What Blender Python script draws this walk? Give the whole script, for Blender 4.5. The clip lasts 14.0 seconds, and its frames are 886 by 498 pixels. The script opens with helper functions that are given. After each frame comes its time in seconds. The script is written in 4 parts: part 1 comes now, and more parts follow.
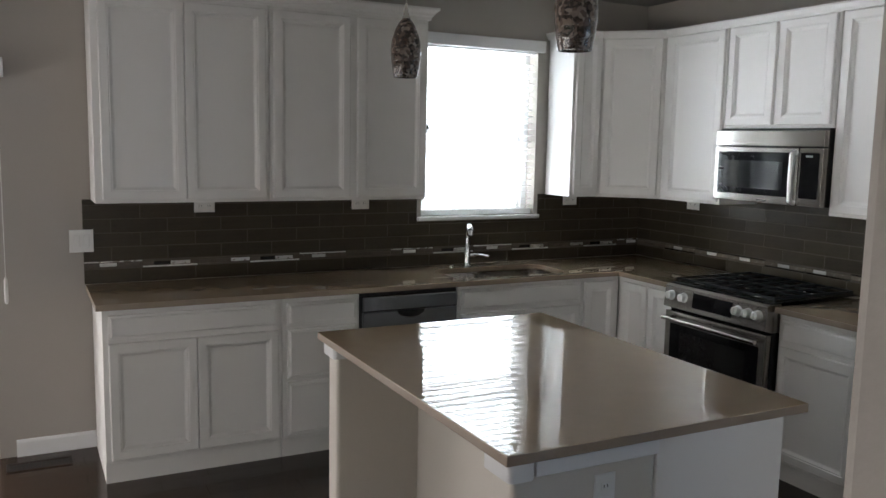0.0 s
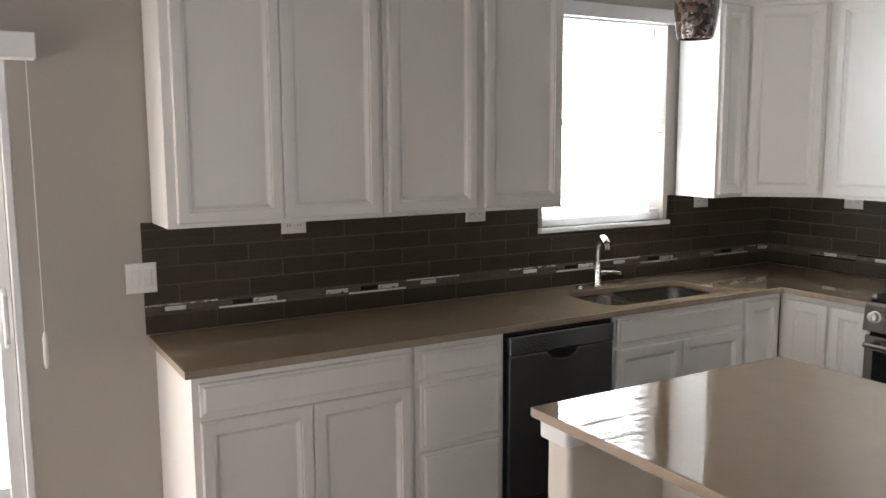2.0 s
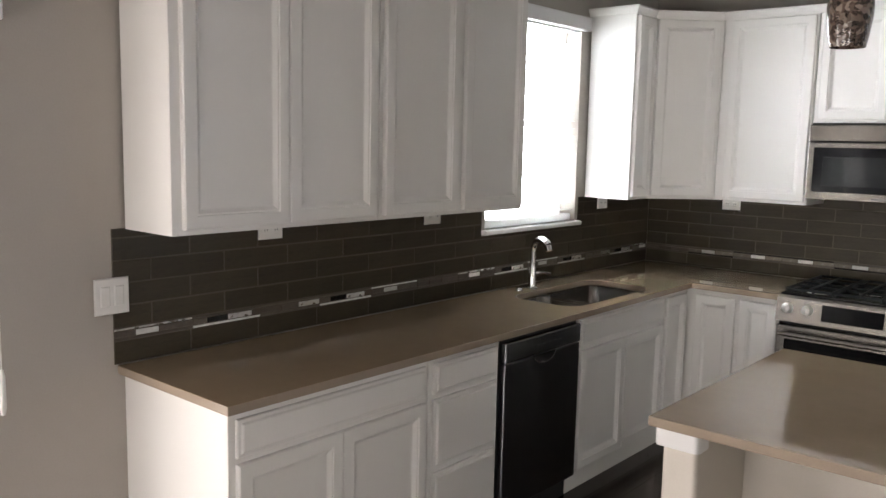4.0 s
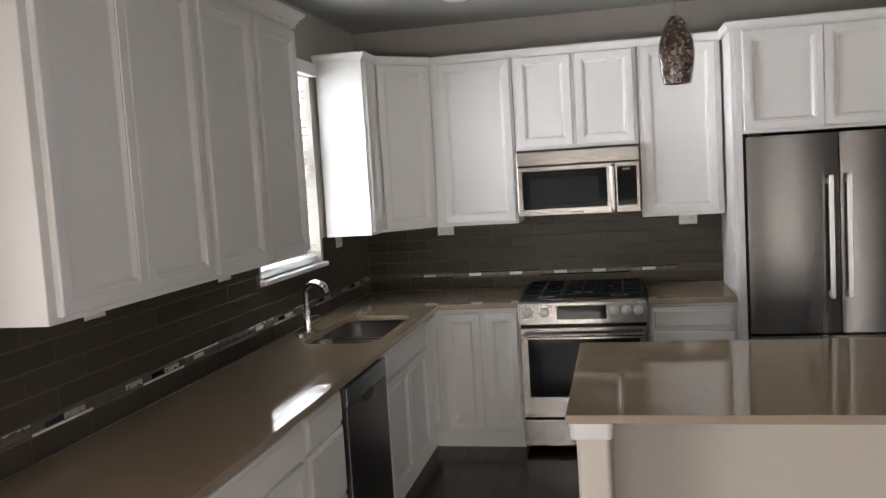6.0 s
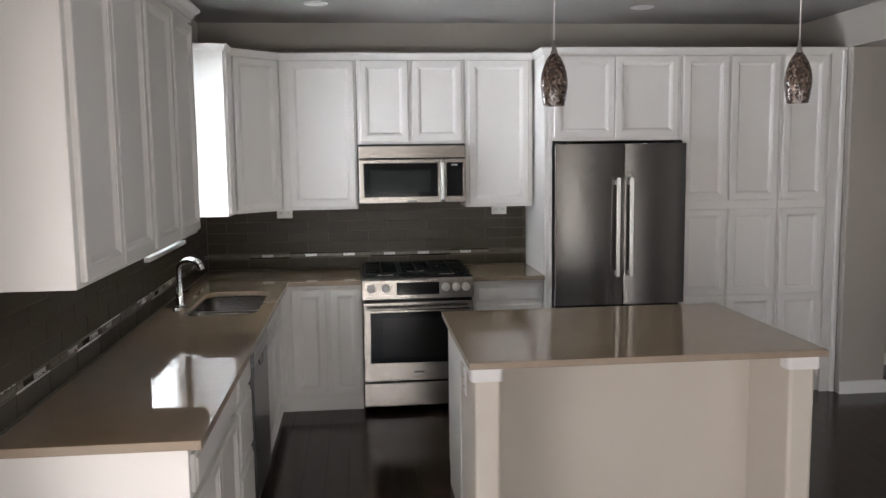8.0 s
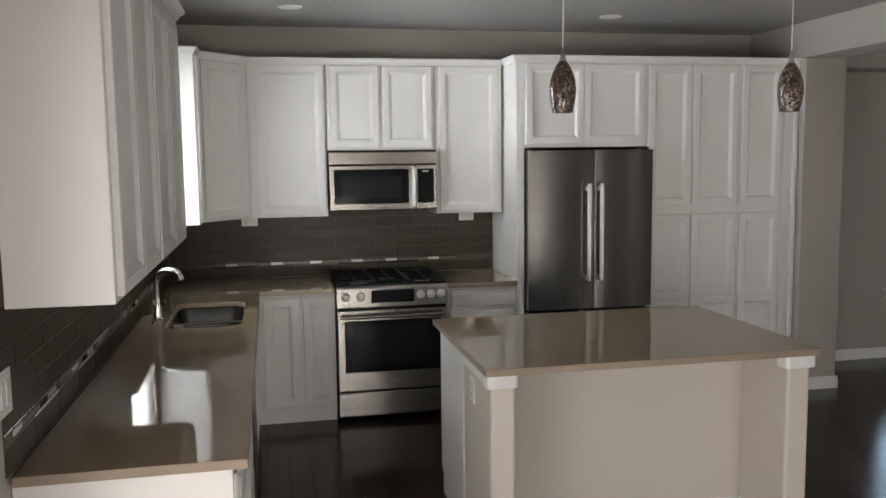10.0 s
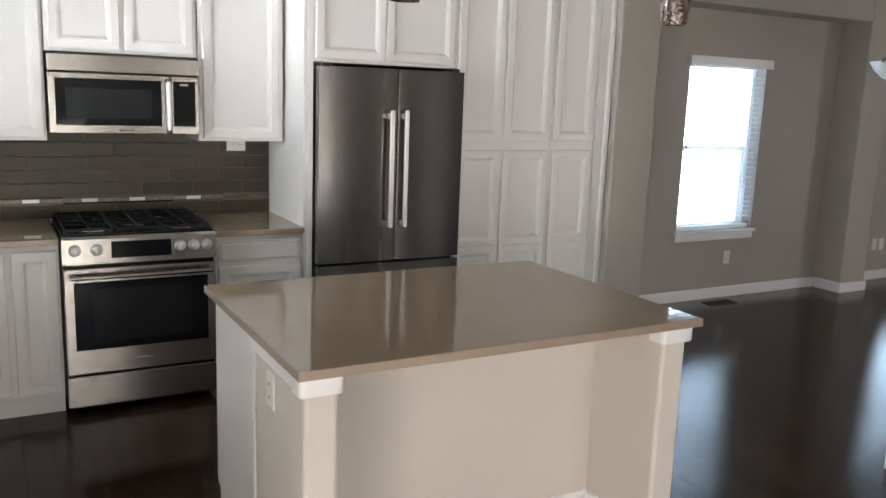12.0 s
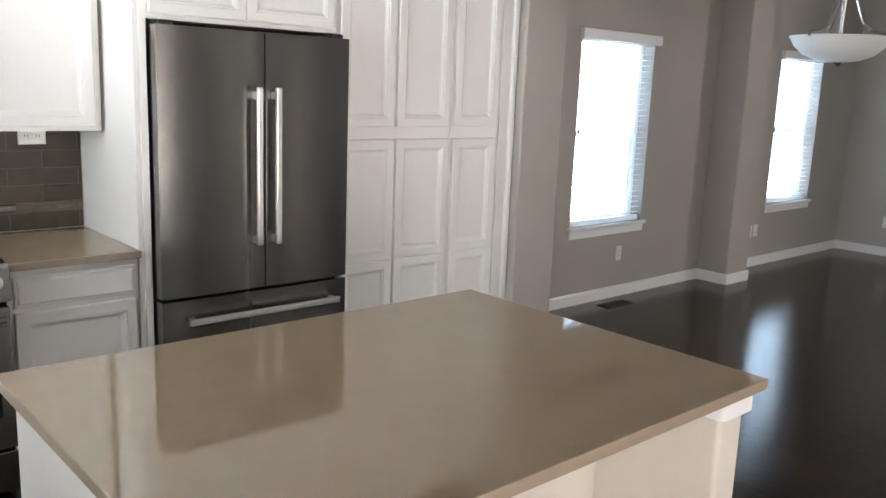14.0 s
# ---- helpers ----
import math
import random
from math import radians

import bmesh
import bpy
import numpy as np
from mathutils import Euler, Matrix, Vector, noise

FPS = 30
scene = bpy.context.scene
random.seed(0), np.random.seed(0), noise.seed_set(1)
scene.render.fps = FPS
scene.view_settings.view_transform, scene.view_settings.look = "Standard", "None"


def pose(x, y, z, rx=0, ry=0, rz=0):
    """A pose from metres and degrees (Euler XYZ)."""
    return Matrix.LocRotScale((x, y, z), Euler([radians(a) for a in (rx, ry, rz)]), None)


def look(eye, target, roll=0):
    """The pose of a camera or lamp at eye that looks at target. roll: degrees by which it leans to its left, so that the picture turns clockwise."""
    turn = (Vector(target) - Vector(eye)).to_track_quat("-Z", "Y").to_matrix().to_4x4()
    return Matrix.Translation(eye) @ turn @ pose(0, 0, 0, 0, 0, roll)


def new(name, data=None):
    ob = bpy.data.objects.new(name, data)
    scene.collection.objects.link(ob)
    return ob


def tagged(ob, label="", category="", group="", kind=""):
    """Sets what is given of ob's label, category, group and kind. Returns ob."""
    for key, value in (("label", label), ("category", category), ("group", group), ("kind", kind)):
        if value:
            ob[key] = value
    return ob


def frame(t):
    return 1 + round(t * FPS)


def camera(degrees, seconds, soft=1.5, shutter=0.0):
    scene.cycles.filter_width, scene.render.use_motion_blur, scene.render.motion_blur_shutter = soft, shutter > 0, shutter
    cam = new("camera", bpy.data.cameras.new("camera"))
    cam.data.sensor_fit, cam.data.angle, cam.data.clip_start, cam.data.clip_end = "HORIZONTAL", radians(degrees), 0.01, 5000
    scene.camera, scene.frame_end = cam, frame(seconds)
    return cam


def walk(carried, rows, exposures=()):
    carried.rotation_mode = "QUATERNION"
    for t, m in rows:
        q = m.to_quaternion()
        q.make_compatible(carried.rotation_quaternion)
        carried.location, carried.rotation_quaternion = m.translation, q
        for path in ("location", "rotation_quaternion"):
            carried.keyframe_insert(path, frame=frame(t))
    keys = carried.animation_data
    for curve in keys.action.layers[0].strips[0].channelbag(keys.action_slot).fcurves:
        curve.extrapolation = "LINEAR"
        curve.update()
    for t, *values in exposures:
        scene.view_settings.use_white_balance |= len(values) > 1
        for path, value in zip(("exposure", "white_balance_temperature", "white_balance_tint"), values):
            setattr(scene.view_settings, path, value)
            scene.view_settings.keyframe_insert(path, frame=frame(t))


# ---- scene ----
import itertools

cam = camera(56.0, 14.0)
PATH = [
    (0, (0.003, 0.191, 1.712), (0.902, 1.959, 1.459), 1.1),
    (0.5, (0.019, 0.496, 1.726), (0.883, 2.288, 1.518), 1.0),
    (1, (-0.111, 0.87, 1.714), (0.786, 2.646, 1.509), 0.0),
    (1.5, (-0.198, 1.217, 1.712), (0.763, 2.955, 1.476), -1.5),
    (2, (-0.333, 1.544, 1.706), (0.664, 3.257, 1.442), -0.3),
    (2.5, (-0.581, 1.796, 1.691), (0.599, 3.386, 1.408), 1.3),
    (2.7, (-0.671, 1.877, 1.699), (0.602, 3.393, 1.412), 1.4),
    (5, (-1.239, 2.873, 1.68), (0.473, 3.887, 1.485), -0.3),
    (5.5, (-1.337, 3.099, 1.69), (0.54, 3.764, 1.504), -1.8),
    (6, (-1.534, 3.281, 1.697), (0.414, 3.7, 1.524), -3.5),
    (6.5, (-1.816, 3.373, 1.754), (0.157, 3.662, 1.597), -2.2),
    (7, (-2.006, 3.576, 1.765), (-0.017, 3.678, 1.584), -1.7),
    (7.5, (-2.178, 3.746, 1.759), (-0.191, 3.67, 1.542), -1.0),
    (10, (-2.087, 4.304, 1.766), (-0.14, 3.903, 1.549), -0.7),
    (10.5, (-1.887, 4.287, 1.727), (0.032, 3.781, 1.476), 0.6),
    (11, (-1.568, 4.304, 1.709), (0.262, 3.553, 1.417), 1.5),
    (11.5, (-1.305, 4.246, 1.663), (0.421, 3.295, 1.319), 3.0),
    (12, (-1.012, 4.208, 1.686), (0.706, 3.253, 1.318), 2.1),
    (12.5, (-0.686, 4.229, 1.619), (0.986, 3.215, 1.199), 2.6),
    (13, (-0.434, 4.232, 1.562), (1.188, 3.197, 1.015), 3.3),
    (13.5, (-0.18, 4.084, 1.584), (1.409, 2.986, 1.064), 3.2),
    (14, (0.139, 3.938, 1.619), (1.601, 2.628, 1.233), 2.3),
]
EXPOSURES = ((0.0, -0.80, 6200, 10), (0.5, -0.40, 6380, 12), (1.0, -0.41, 6580, 12), (1.5, -0.25, 6560, 13), (2.5, -0.18, 6560, 13), (5.0, -0.24, 6500, 13), (5.5, -0.47, 6500, 13), (6.5, -0.56, 6500, 13),
             (7.5, -0.55, 6330, 13), (10.0, -0.70, 6480, 11), (10.5, -0.62, 6430, 10), (11.5, -0.32, 6480, 11), (12.5, 0.06, 6420, 11), (13.0, 0.17, 6420, 11), (14.0, 0.32, 6420, 11))
walk(cam, [(t, look(eye, target, roll)) for t, eye, target, roll in PATH], EXPOSURES)

# ---- world, sun, daylight in the openings ----
world = bpy.data.worlds.new("sky")
scene.world = world
world.use_nodes = True
wn = world.node_tree.nodes
sky = wn.new("ShaderNodeTexSky")
sky.sky_type, sky.sun_disc = "NISHITA", False
sky.sun_elevation, sky.sun_rotation = radians(52), radians(250)
wn["Background"].inputs["Strength"].default_value = 0.12
world.node_tree.links.new(sky.outputs[0], wn["Background"].inputs["Color"])
sun = new("sun", bpy.data.lights.new("sun", "SUN"))
sun.data.energy, sun.data.angle, sun.data.color = 3.0, radians(0.5), (1.0, 0.95, 0.88)
sun.matrix_world = look((0, 0, 20), (0.58, 0.21, 20 - 0.79))


def daylight(name, x, y, z, rx, rz, width, height, watts, color=(0.80, 0.90, 1.0)):
    lamp = new(name, bpy.data.lights.new(name, "AREA"))
    lamp.data.shape, lamp.data.size, lamp.data.size_y = "RECTANGLE", width, height
    lamp.data.energy, lamp.data.color = watts, color
    lamp.matrix_world = pose(x, y, z, rx, 0, rz)
    return lamp


# the lamps stand just outside the panes and shine inwards
daylight("skylight_kitchen_window", 2.85, 5.42, 2.00, -76, 0, 2.20, 2.40, 560, (0.89, 0.955, 1.0))
daylight("skylight_patio_door", -1.06, 5.55, 0.90, -84, 0, 2.2, 1.50, 90, (1.0, 0.91, 0.85))
# added lamp stands in for ground light from below, brightening the ceiling
daylight("ceiling_fill_kitchen", 2.73, 5.75, 0.95, -140, 0, 1.6, 0.8, 620, (0.95, 0.97, 1.0))
daylight("skylight_dining_window", 4.38, -1.90, 1.25, 90, 90, 2.60, 1.90, 185, (0.57, 0.76, 1.0))
daylight("skylight_living_window", 4.38, -4.80, 1.25, 90, 90, 2.60, 1.90, 230, (0.57, 0.76, 1.0))
# fill lamps added behind unseen west windows; a and b low, off the worktops
daylight("west_fill_lamp_a", -4.20, 3.8, 0.62, 90, -90, 1.8, 1.0, 60, (1.0, 0.92, 0.86))
daylight("west_fill_lamp_b", -4.20, 1.2, 0.55, 88, -90, 1.4, 0.9, 34, (1.0, 0.93, 0.88))
daylight("west_fill_lamp_c", -4.16, -2.6, 1.45, 90, -90, 1.6, 1.5, 5, (1.0, 0.93, 0.88))
# fill lamp behind an unseen, added south window; brightens the north cabinet doors
daylight("south_fill_lamp", -0.6, -5.76, 1.45, 90, 0, 2.2, 1.6, 82, (1.0, 0.935, 0.88))

# ---- materials ----


def material(name, color, rough=0.5, metal=0.0, vary=0.06, scale=6.0, fine=60.0, bump=0.02, rough_vary=0.08, stretch=(1, 1, 1), coat=0.0, pieces=0.0):
    """A surface with broad and fine variation of its colour, its gloss and its relief, in metres."""
    m = bpy.data.materials.new(name)
    m.use_nodes = True
    n, l = m.node_tree.nodes, m.node_tree.links
    b = n["Principled BSDF"]
    tc = n.new("ShaderNodeTexCoord")
    mp = n.new("ShaderNodeMapping")
    mp.inputs["Scale"].default_value = stretch
    l.new(tc.outputs["Object"], mp.inputs["Vector"])
    broad = n.new("ShaderNodeTexNoise")
    broad.inputs["Scale"].default_value, broad.inputs["Detail"].default_value = scale, 4
    grain = n.new("ShaderNodeTexNoise")
    grain.inputs["Scale"].default_value, grain.inputs["Detail"].default_value = fine, 3
    l.new(mp.outputs[0], broad.inputs["Vector"])
    l.new(mp.outputs[0], grain.inputs["Vector"])
    mix = n.new("ShaderNodeMath")
    mix.operation = "MULTIPLY_ADD"
    mix.inputs[1].default_value = 0.5
    l.new(grain.outputs["Fac"], mix.inputs[0])
    half = n.new("ShaderNodeMath")
    half.operation = "MULTIPLY"
    half.inputs[1].default_value = 0.5
    l.new(broad.outputs["Fac"], half.inputs[0])
    l.new(half.outputs[0], mix.inputs[2])
    ramp = n.new("ShaderNodeValToRGB")
    ramp.color_ramp.elements[0].position, ramp.color_ramp.elements[1].position = 0.3, 0.7
    ramp.color_ramp.elements[0].color = [c * (1 - vary) for c in color] + [1]
    ramp.color_ramp.elements[1].color = [min(1, c * (1 + vary)) for c in color] + [1]
    l.new(mix.outputs[0], ramp.inputs["Fac"])
    out = ramp.outputs["Color"]
    if pieces:
        info = n.new("ShaderNodeObjectInfo")
        hsv = n.new("ShaderNodeHueSaturation")
        rng = n.new("ShaderNodeMapRange")
        rng.inputs["To Min"].default_value, rng.inputs["To Max"].default_value = 1 - pieces, 1 + pieces
        l.new(info.outputs["Random"], rng.inputs["Value"])
        l.new(rng.outputs[0], hsv.inputs["Value"])
        l.new(out, hsv.inputs["Color"])
        out = hsv.outputs["Color"]
    l.new(out, b.inputs["Base Color"])
    rr = n.new("ShaderNodeMapRange")
    rr.inputs["To Min"].default_value, rr.inputs["To Max"].default_value = max(0.01, rough - rough_vary), min(1, rough + rough_vary)
    l.new(broad.outputs["Fac"], rr.inputs["Value"])
    l.new(rr.outputs[0], b.inputs["Roughness"])
    b.inputs["Metallic"].default_value = metal
    b.inputs["Coat Weight"].default_value = coat
    if bump:
        bp = n.new("ShaderNodeBump")
        bp.inputs["Strength"].default_value, bp.inputs["Distance"].default_value = bump, 0.02
        l.new(mix.outputs[0], bp.inputs["Height"])
        l.new(bp.outputs[0], b.inputs["Normal"])
    return m


cabinet_paint = material("white_cabinet_paint", (0.78, 0.765, 0.74), 0.46, vary=0.010, scale=3, fine=90, bump=0.0, rough_vary=0.012)
trim_paint = material("white_trim_paint", (0.80, 0.80, 0.80), 0.4, vary=0.012, bump=0.0, rough_vary=0.02)
wall_paint = material("greige_wall_paint", (0.405, 0.374, 0.336), 0.75, vary=0.03, scale=2, fine=140, bump=0.06)
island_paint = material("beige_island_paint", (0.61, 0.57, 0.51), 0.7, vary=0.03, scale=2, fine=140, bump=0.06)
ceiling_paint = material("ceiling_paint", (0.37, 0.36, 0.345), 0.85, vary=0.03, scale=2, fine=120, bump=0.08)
quartz = material("taupe_quartz", (0.312, 0.237, 0.158), 0.010, vary=0.05, scale=14, fine=260, bump=0.0, rough_vary=0.003)
quartz.node_tree.nodes["Principled BSDF"].inputs["IOR"].default_value = 1.64
# edge tint, pinker than the top, stands for west light on the edges
quartz_edge = material("honed_lit_quartz_edge", (0.300, 0.236, 0.178), 0.32, vary=0.06, scale=14, fine=260, bump=0.0, rough_vary=0.03)
tile_glaze = material("brown_tile_glaze", (0.053, 0.0425, 0.0285), 0.33, vary=0.22, scale=4, fine=40, bump=0.015, stretch=(1, 1, 9), pieces=0.12)
tile_glaze.node_tree.nodes["Principled BSDF"].inputs["Specular IOR Level"].default_value = 0.18
grout = material("dark_grout", (0.092, 0.075, 0.056), 0.85, vary=0.08, fine=200)
accent_clear = material("pale_glass_mosaic", (0.68, 0.68, 0.66), 0.14, vary=0.12, scale=30, fine=90, bump=0.03, pieces=0.25)
accent_metal = material("brushed_metal_mosaic", (0.72, 0.71, 0.69), 0.28, metal=1.0, vary=0.10, scale=30, fine=90, bump=0.03, pieces=0.2)
accent_tan = material("tan_stone_mosaic", (0.20, 0.175, 0.145), 0.25, vary=0.15, scale=30, fine=90, bump=0.03, pieces=0.2)
accent_dark = material("black_glass_mosaic", (0.02, 0.019, 0.018), 0.15, vary=0.2, scale=30, bump=0.02, pieces=0.3)
accent_brown = material("brown_stone_mosaic", (0.078, 0.062, 0.046), 0.35, vary=0.2, scale=30, bump=0.05, pieces=0.3)
steel = material("brushed_stainless_steel", (0.37, 0.347, 0.322), 0.25, metal=1.0, vary=0.03, scale=3, fine=60, bump=0.0, rough_vary=0.03, stretch=(1, 0.5, 30))
steel_dark = material("dark_stainless_steel", (0.25, 0.238, 0.228), 0.27, metal=1.0, vary=0.012, scale=2, fine=14, bump=0.0, rough_vary=0.012, stretch=(3, 3, 0.3))
slate_steel = material("slate_blue_steel", (0.24, 0.25, 0.26), 0.26, metal=1.0, vary=0.012, scale=2, fine=14, bump=0.0, rough_vary=0.012, stretch=(3, 3, 0.3))
black_steel = material("black_stainless_steel", (0.175, 0.175, 0.182), 0.28, metal=1.0, vary=0.012, scale=2, fine=14, bump=0.0, rough_vary=0.012, stretch=(3, 3, 0.3))
for m in (steel, steel_dark, black_steel):
    # brushed sideways, so that lights smear up and down
    tangent = m.node_tree.nodes.new("ShaderNodeTangent")
    tangent.direction_type, tangent.axis = "RADIAL", "Z"
    shader = m.node_tree.nodes["Principled BSDF"]
    m.node_tree.links.new(tangent.outputs[0], shader.inputs["Tangent"])
    shader.inputs["Anisotropic"].default_value, shader.inputs["Anisotropic Rotation"].default_value = 0.75, 0.25
sink_steel = material("satin_sink_steel", (0.37, 0.355, 0.34), 0.20, metal=1.0, vary=0.05, bump=0.01)
chrome = material("chrome", (0.80, 0.80, 0.82), 0.07, metal=1.0, vary=0.01, bump=0.0, rough_vary=0.02)
black_gloss = material("black_glass", (0.008, 0.008, 0.009), 0.06, vary=0.1, bump=0.0, rough_vary=0.02)
black_gloss.node_tree.nodes["Principled BSDF"].inputs["Specular IOR Level"].default_value = 0.22
black_enamel = material("black_enamel", (0.008, 0.008, 0.009), 0.22, vary=0.15, bump=0.01)
cast_iron = material("cast_iron", (0.007, 0.009, 0.0095), 0.6, vary=0.2, fine=150, bump=0.1)
cast_iron.node_tree.nodes["Principled BSDF"].inputs["Specular IOR Level"].default_value = 0.25
screen_grey = material("microwave_screen_mesh", (0.014, 0.015, 0.016), 0.06, vary=0.1, fine=400, bump=0.0, rough_vary=0.01)
oven_glass = material("dark_oven_glass", (0.012, 0.011, 0.011), 0.10, vary=0.1, bump=0.0, rough_vary=0.02)
oven_glass.node_tree.nodes["Principled BSDF"].inputs["Specular IOR Level"].default_value = 0.28
plastic = material("white_plastic", (0.76, 0.75, 0.72), 0.35, vary=0.02, bump=0.0)
dark_plastic = material("dark_plastic", (0.02, 0.02, 0.02), 0.5, vary=0.1)
bronze = material("brown_metal_vent", (0.045, 0.035, 0.03), 0.45, metal=0.6, vary=0.15)
handle_steel = material("satin_handle_steel", (0.74, 0.73, 0.71), 0.36, metal=1.0, vary=0.03, bump=0.0, rough_vary=0.04)
nickel = material("brushed_nickel", (0.62, 0.60, 0.56), 0.25, metal=1.0, vary=0.04, bump=0.01)
rubber = material("black_rubber", (0.015, 0.015, 0.015), 0.8, vary=0.1)
digits = material("pale_display_digits", (0.7, 0.75, 0.75), 0.5, vary=0.02, bump=0.0)
dim_marking = material("faint_printed_marking", (0.10, 0.105, 0.11), 0.5, vary=0.02, bump=0.0)
marking = material("grey_printed_marking", (0.2, 0.2, 0.2), 0.5, vary=0.02, bump=0.0)
grass = material("lawn_grass", (0.07, 0.13, 0.035), 0.9, vary=0.35, scale=1.5, fine=40, bump=0.4)
concrete = material("patio_concrete", (0.42, 0.41, 0.39), 0.85, vary=0.08, scale=3, fine=80, bump=0.1)
siding = material("tan_siding", (0.42, 0.37, 0.31), 0.8, vary=0.06, bump=0.05)
shingle = material("brown_roof_shingles", (0.12, 0.09, 0.075), 0.9, vary=0.25, scale=8, bump=0.2)
fence_wood = material("weathered_fence_wood", (0.30, 0.23, 0.17), 0.85, vary=0.15, scale=8, bump=0.2, stretch=(1, 1, 0.1))


def wood_material(name, base):
    m = material(name, base, 0.14, vary=0.75, scale=3.5, fine=30, bump=0.05, rough_vary=0.04, stretch=(0.7, 5, 5), pieces=0.35)
    m.node_tree.nodes["Principled BSDF"].inputs["Specular IOR Level"].default_value = 0.31
    return m


floor_wood = wood_material("espresso_hardwood", (0.029, 0.0178, 0.0116))
gap_dark = material("dark_plank_gap", (0.008, 0.006, 0.005), 0.8, vary=0.1)


def glass_material(name, color=(1, 1, 1), rough=0.0):
    m = bpy.data.materials.new(name)
    m.use_nodes = True
    b = m.node_tree.nodes["Principled BSDF"]
    b.inputs["Base Color"].default_value = (*color, 1)
    b.inputs["Roughness"].default_value = rough
    b.inputs["Transmission Weight"].default_value = 1.0
    b.inputs["IOR"].default_value = 1.45
    return m


pane_glass = glass_material("window_glass", (0.97, 0.99, 0.98))


def slat_material(name):
    """White blind slats that let some daylight through."""
    m = material(name, (0.88, 0.88, 0.87), 0.45, vary=0.02, bump=0.0)
    b = m.node_tree.nodes["Principled BSDF"]
    n, l = m.node_tree.nodes, m.node_tree.links
    t = n.new("ShaderNodeBsdfTranslucent")
    t.inputs["Color"].default_value = (0.8, 0.8, 0.78, 1)
    mx = n.new("ShaderNodeMixShader")
    mx.inputs[0].default_value = 0.42
    l.new(b.outputs[0], mx.inputs[1])
    l.new(t.outputs[0], mx.inputs[2])
    l.new(mx.outputs[0], n["Material Output"].inputs["Surface"])
    return m


slat_white = slat_material("white_blind_slat")


def mosaic_glass(name):
    """Blown glass with irregular brown, cream and smoky patches."""
    m = bpy.data.materials.new(name)
    m.use_nodes = True
    n, l = m.node_tree.nodes, m.node_tree.links
    b = n["Principled BSDF"]
    tc = n.new("ShaderNodeTexCoord")
    warp = n.new("ShaderNodeTexNoise")
    warp.inputs["Scale"].default_value = 30
    add = n.new("ShaderNodeMixRGB")
    add.blend_type = "ADD"
    add.inputs[0].default_value = 0.03
    vor = n.new("ShaderNodeTexVoronoi")
    vor.inputs["Scale"].default_value = 95
    l.new(tc.outputs["Object"], warp.inputs["Vector"])
    l.new(tc.outputs["Object"], add.inputs[1])
    l.new(warp.outputs["Color"], add.inputs[2])
    l.new(add.outputs[0], vor.inputs["Vector"])
    sep = n.new("ShaderNodeSeparateColor")
    l.new(vor.outputs["Color"], sep.inputs[0])
    ramp = n.new("ShaderNodeValToRGB")
    e = ramp.color_ramp.elements
    e[0].position, e[0].color = 0.0, (0.045, 0.028, 0.022, 1)
    e[1].position, e[1].color = 1.0, (0.38, 0.31, 0.26, 1)
    for at, c in ((0.3, (0.11, 0.068, 0.05, 1)), (0.55, (0.14, 0.098, 0.078, 1)), (0.8, (0.22, 0.165, 0.13, 1))):
        x = e.new(at)
        x.color = c
    l.new(sep.outputs[0], ramp.inputs["Fac"])
    l.new(ramp.outputs["Color"], b.inputs["Base Color"])
    b.inputs["Roughness"].default_value = 0.12
    b.inputs["Transmission Weight"].default_value = 0.35
    b.inputs["Coat Weight"].default_value = 0.6
    bp = n.new("ShaderNodeBump")
    bp.inputs["Strength"].default_value, bp.inputs["Distance"].default_value = 0.3, 0.003
    l.new(vor.outputs["Distance"], bp.inputs["Height"])
    l.new(bp.outputs[0], b.inputs["Normal"])
    return m


pendant_glass = mosaic_glass("brown_mosaic_glass")
frosted = material("frosted_white_glass", (0.78, 0.77, 0.75), 0.3, vary=0.03, bump=0.0)

# ---- helpers for building ----
ORIGIN = {}
Z = Vector((0, 0, 1))


def thing(name, base, label="", category="", group="", kind=""):
    ob = new(name)
    ob.empty_display_size = 0.1
    ob.location = base
    ORIGIN[ob] = Vector(base)
    return tagged(ob, label, category, group, kind)


def part(name, bm, mat, parent=None, label="", smooth=False):
    """Links a bmesh, built in world coordinates, as one mesh under a thing or a part."""
    bmesh.ops.recalc_face_normals(bm, faces=bm.faces[:])
    base = ORIGIN[parent] if parent else Vector((0, 0, 0))
    bm.transform(Matrix.Translation(-base))
    me = bpy.data.meshes.new(name)
    bm.to_mesh(me)
    bm.free()
    me.materials.append(mat)
    if smooth:
        me.polygons.foreach_set("use_smooth", [True] * len(me.polygons))
        me.set_sharp_from_angle(angle=radians(35))
    ob = new(name, me)
    if parent:
        ob.parent = parent
    ORIGIN[ob] = base
    if label:
        ob["label"] = label
    return ob


def alone(name, bm, mat, label, category, group="", kind="", smooth=False):
    return tagged(part(name, bm, mat, None, "", smooth), label, category, group, kind)


def box(bm, x0, y0, z0, x1, y1, z1, bevel=0.0, segments=1):
    return prism(bm, Vector((0, 0, 0)), Vector((1, 0, 0)), x0, x1, -y1, -y0, z0, z1, bevel, segments)


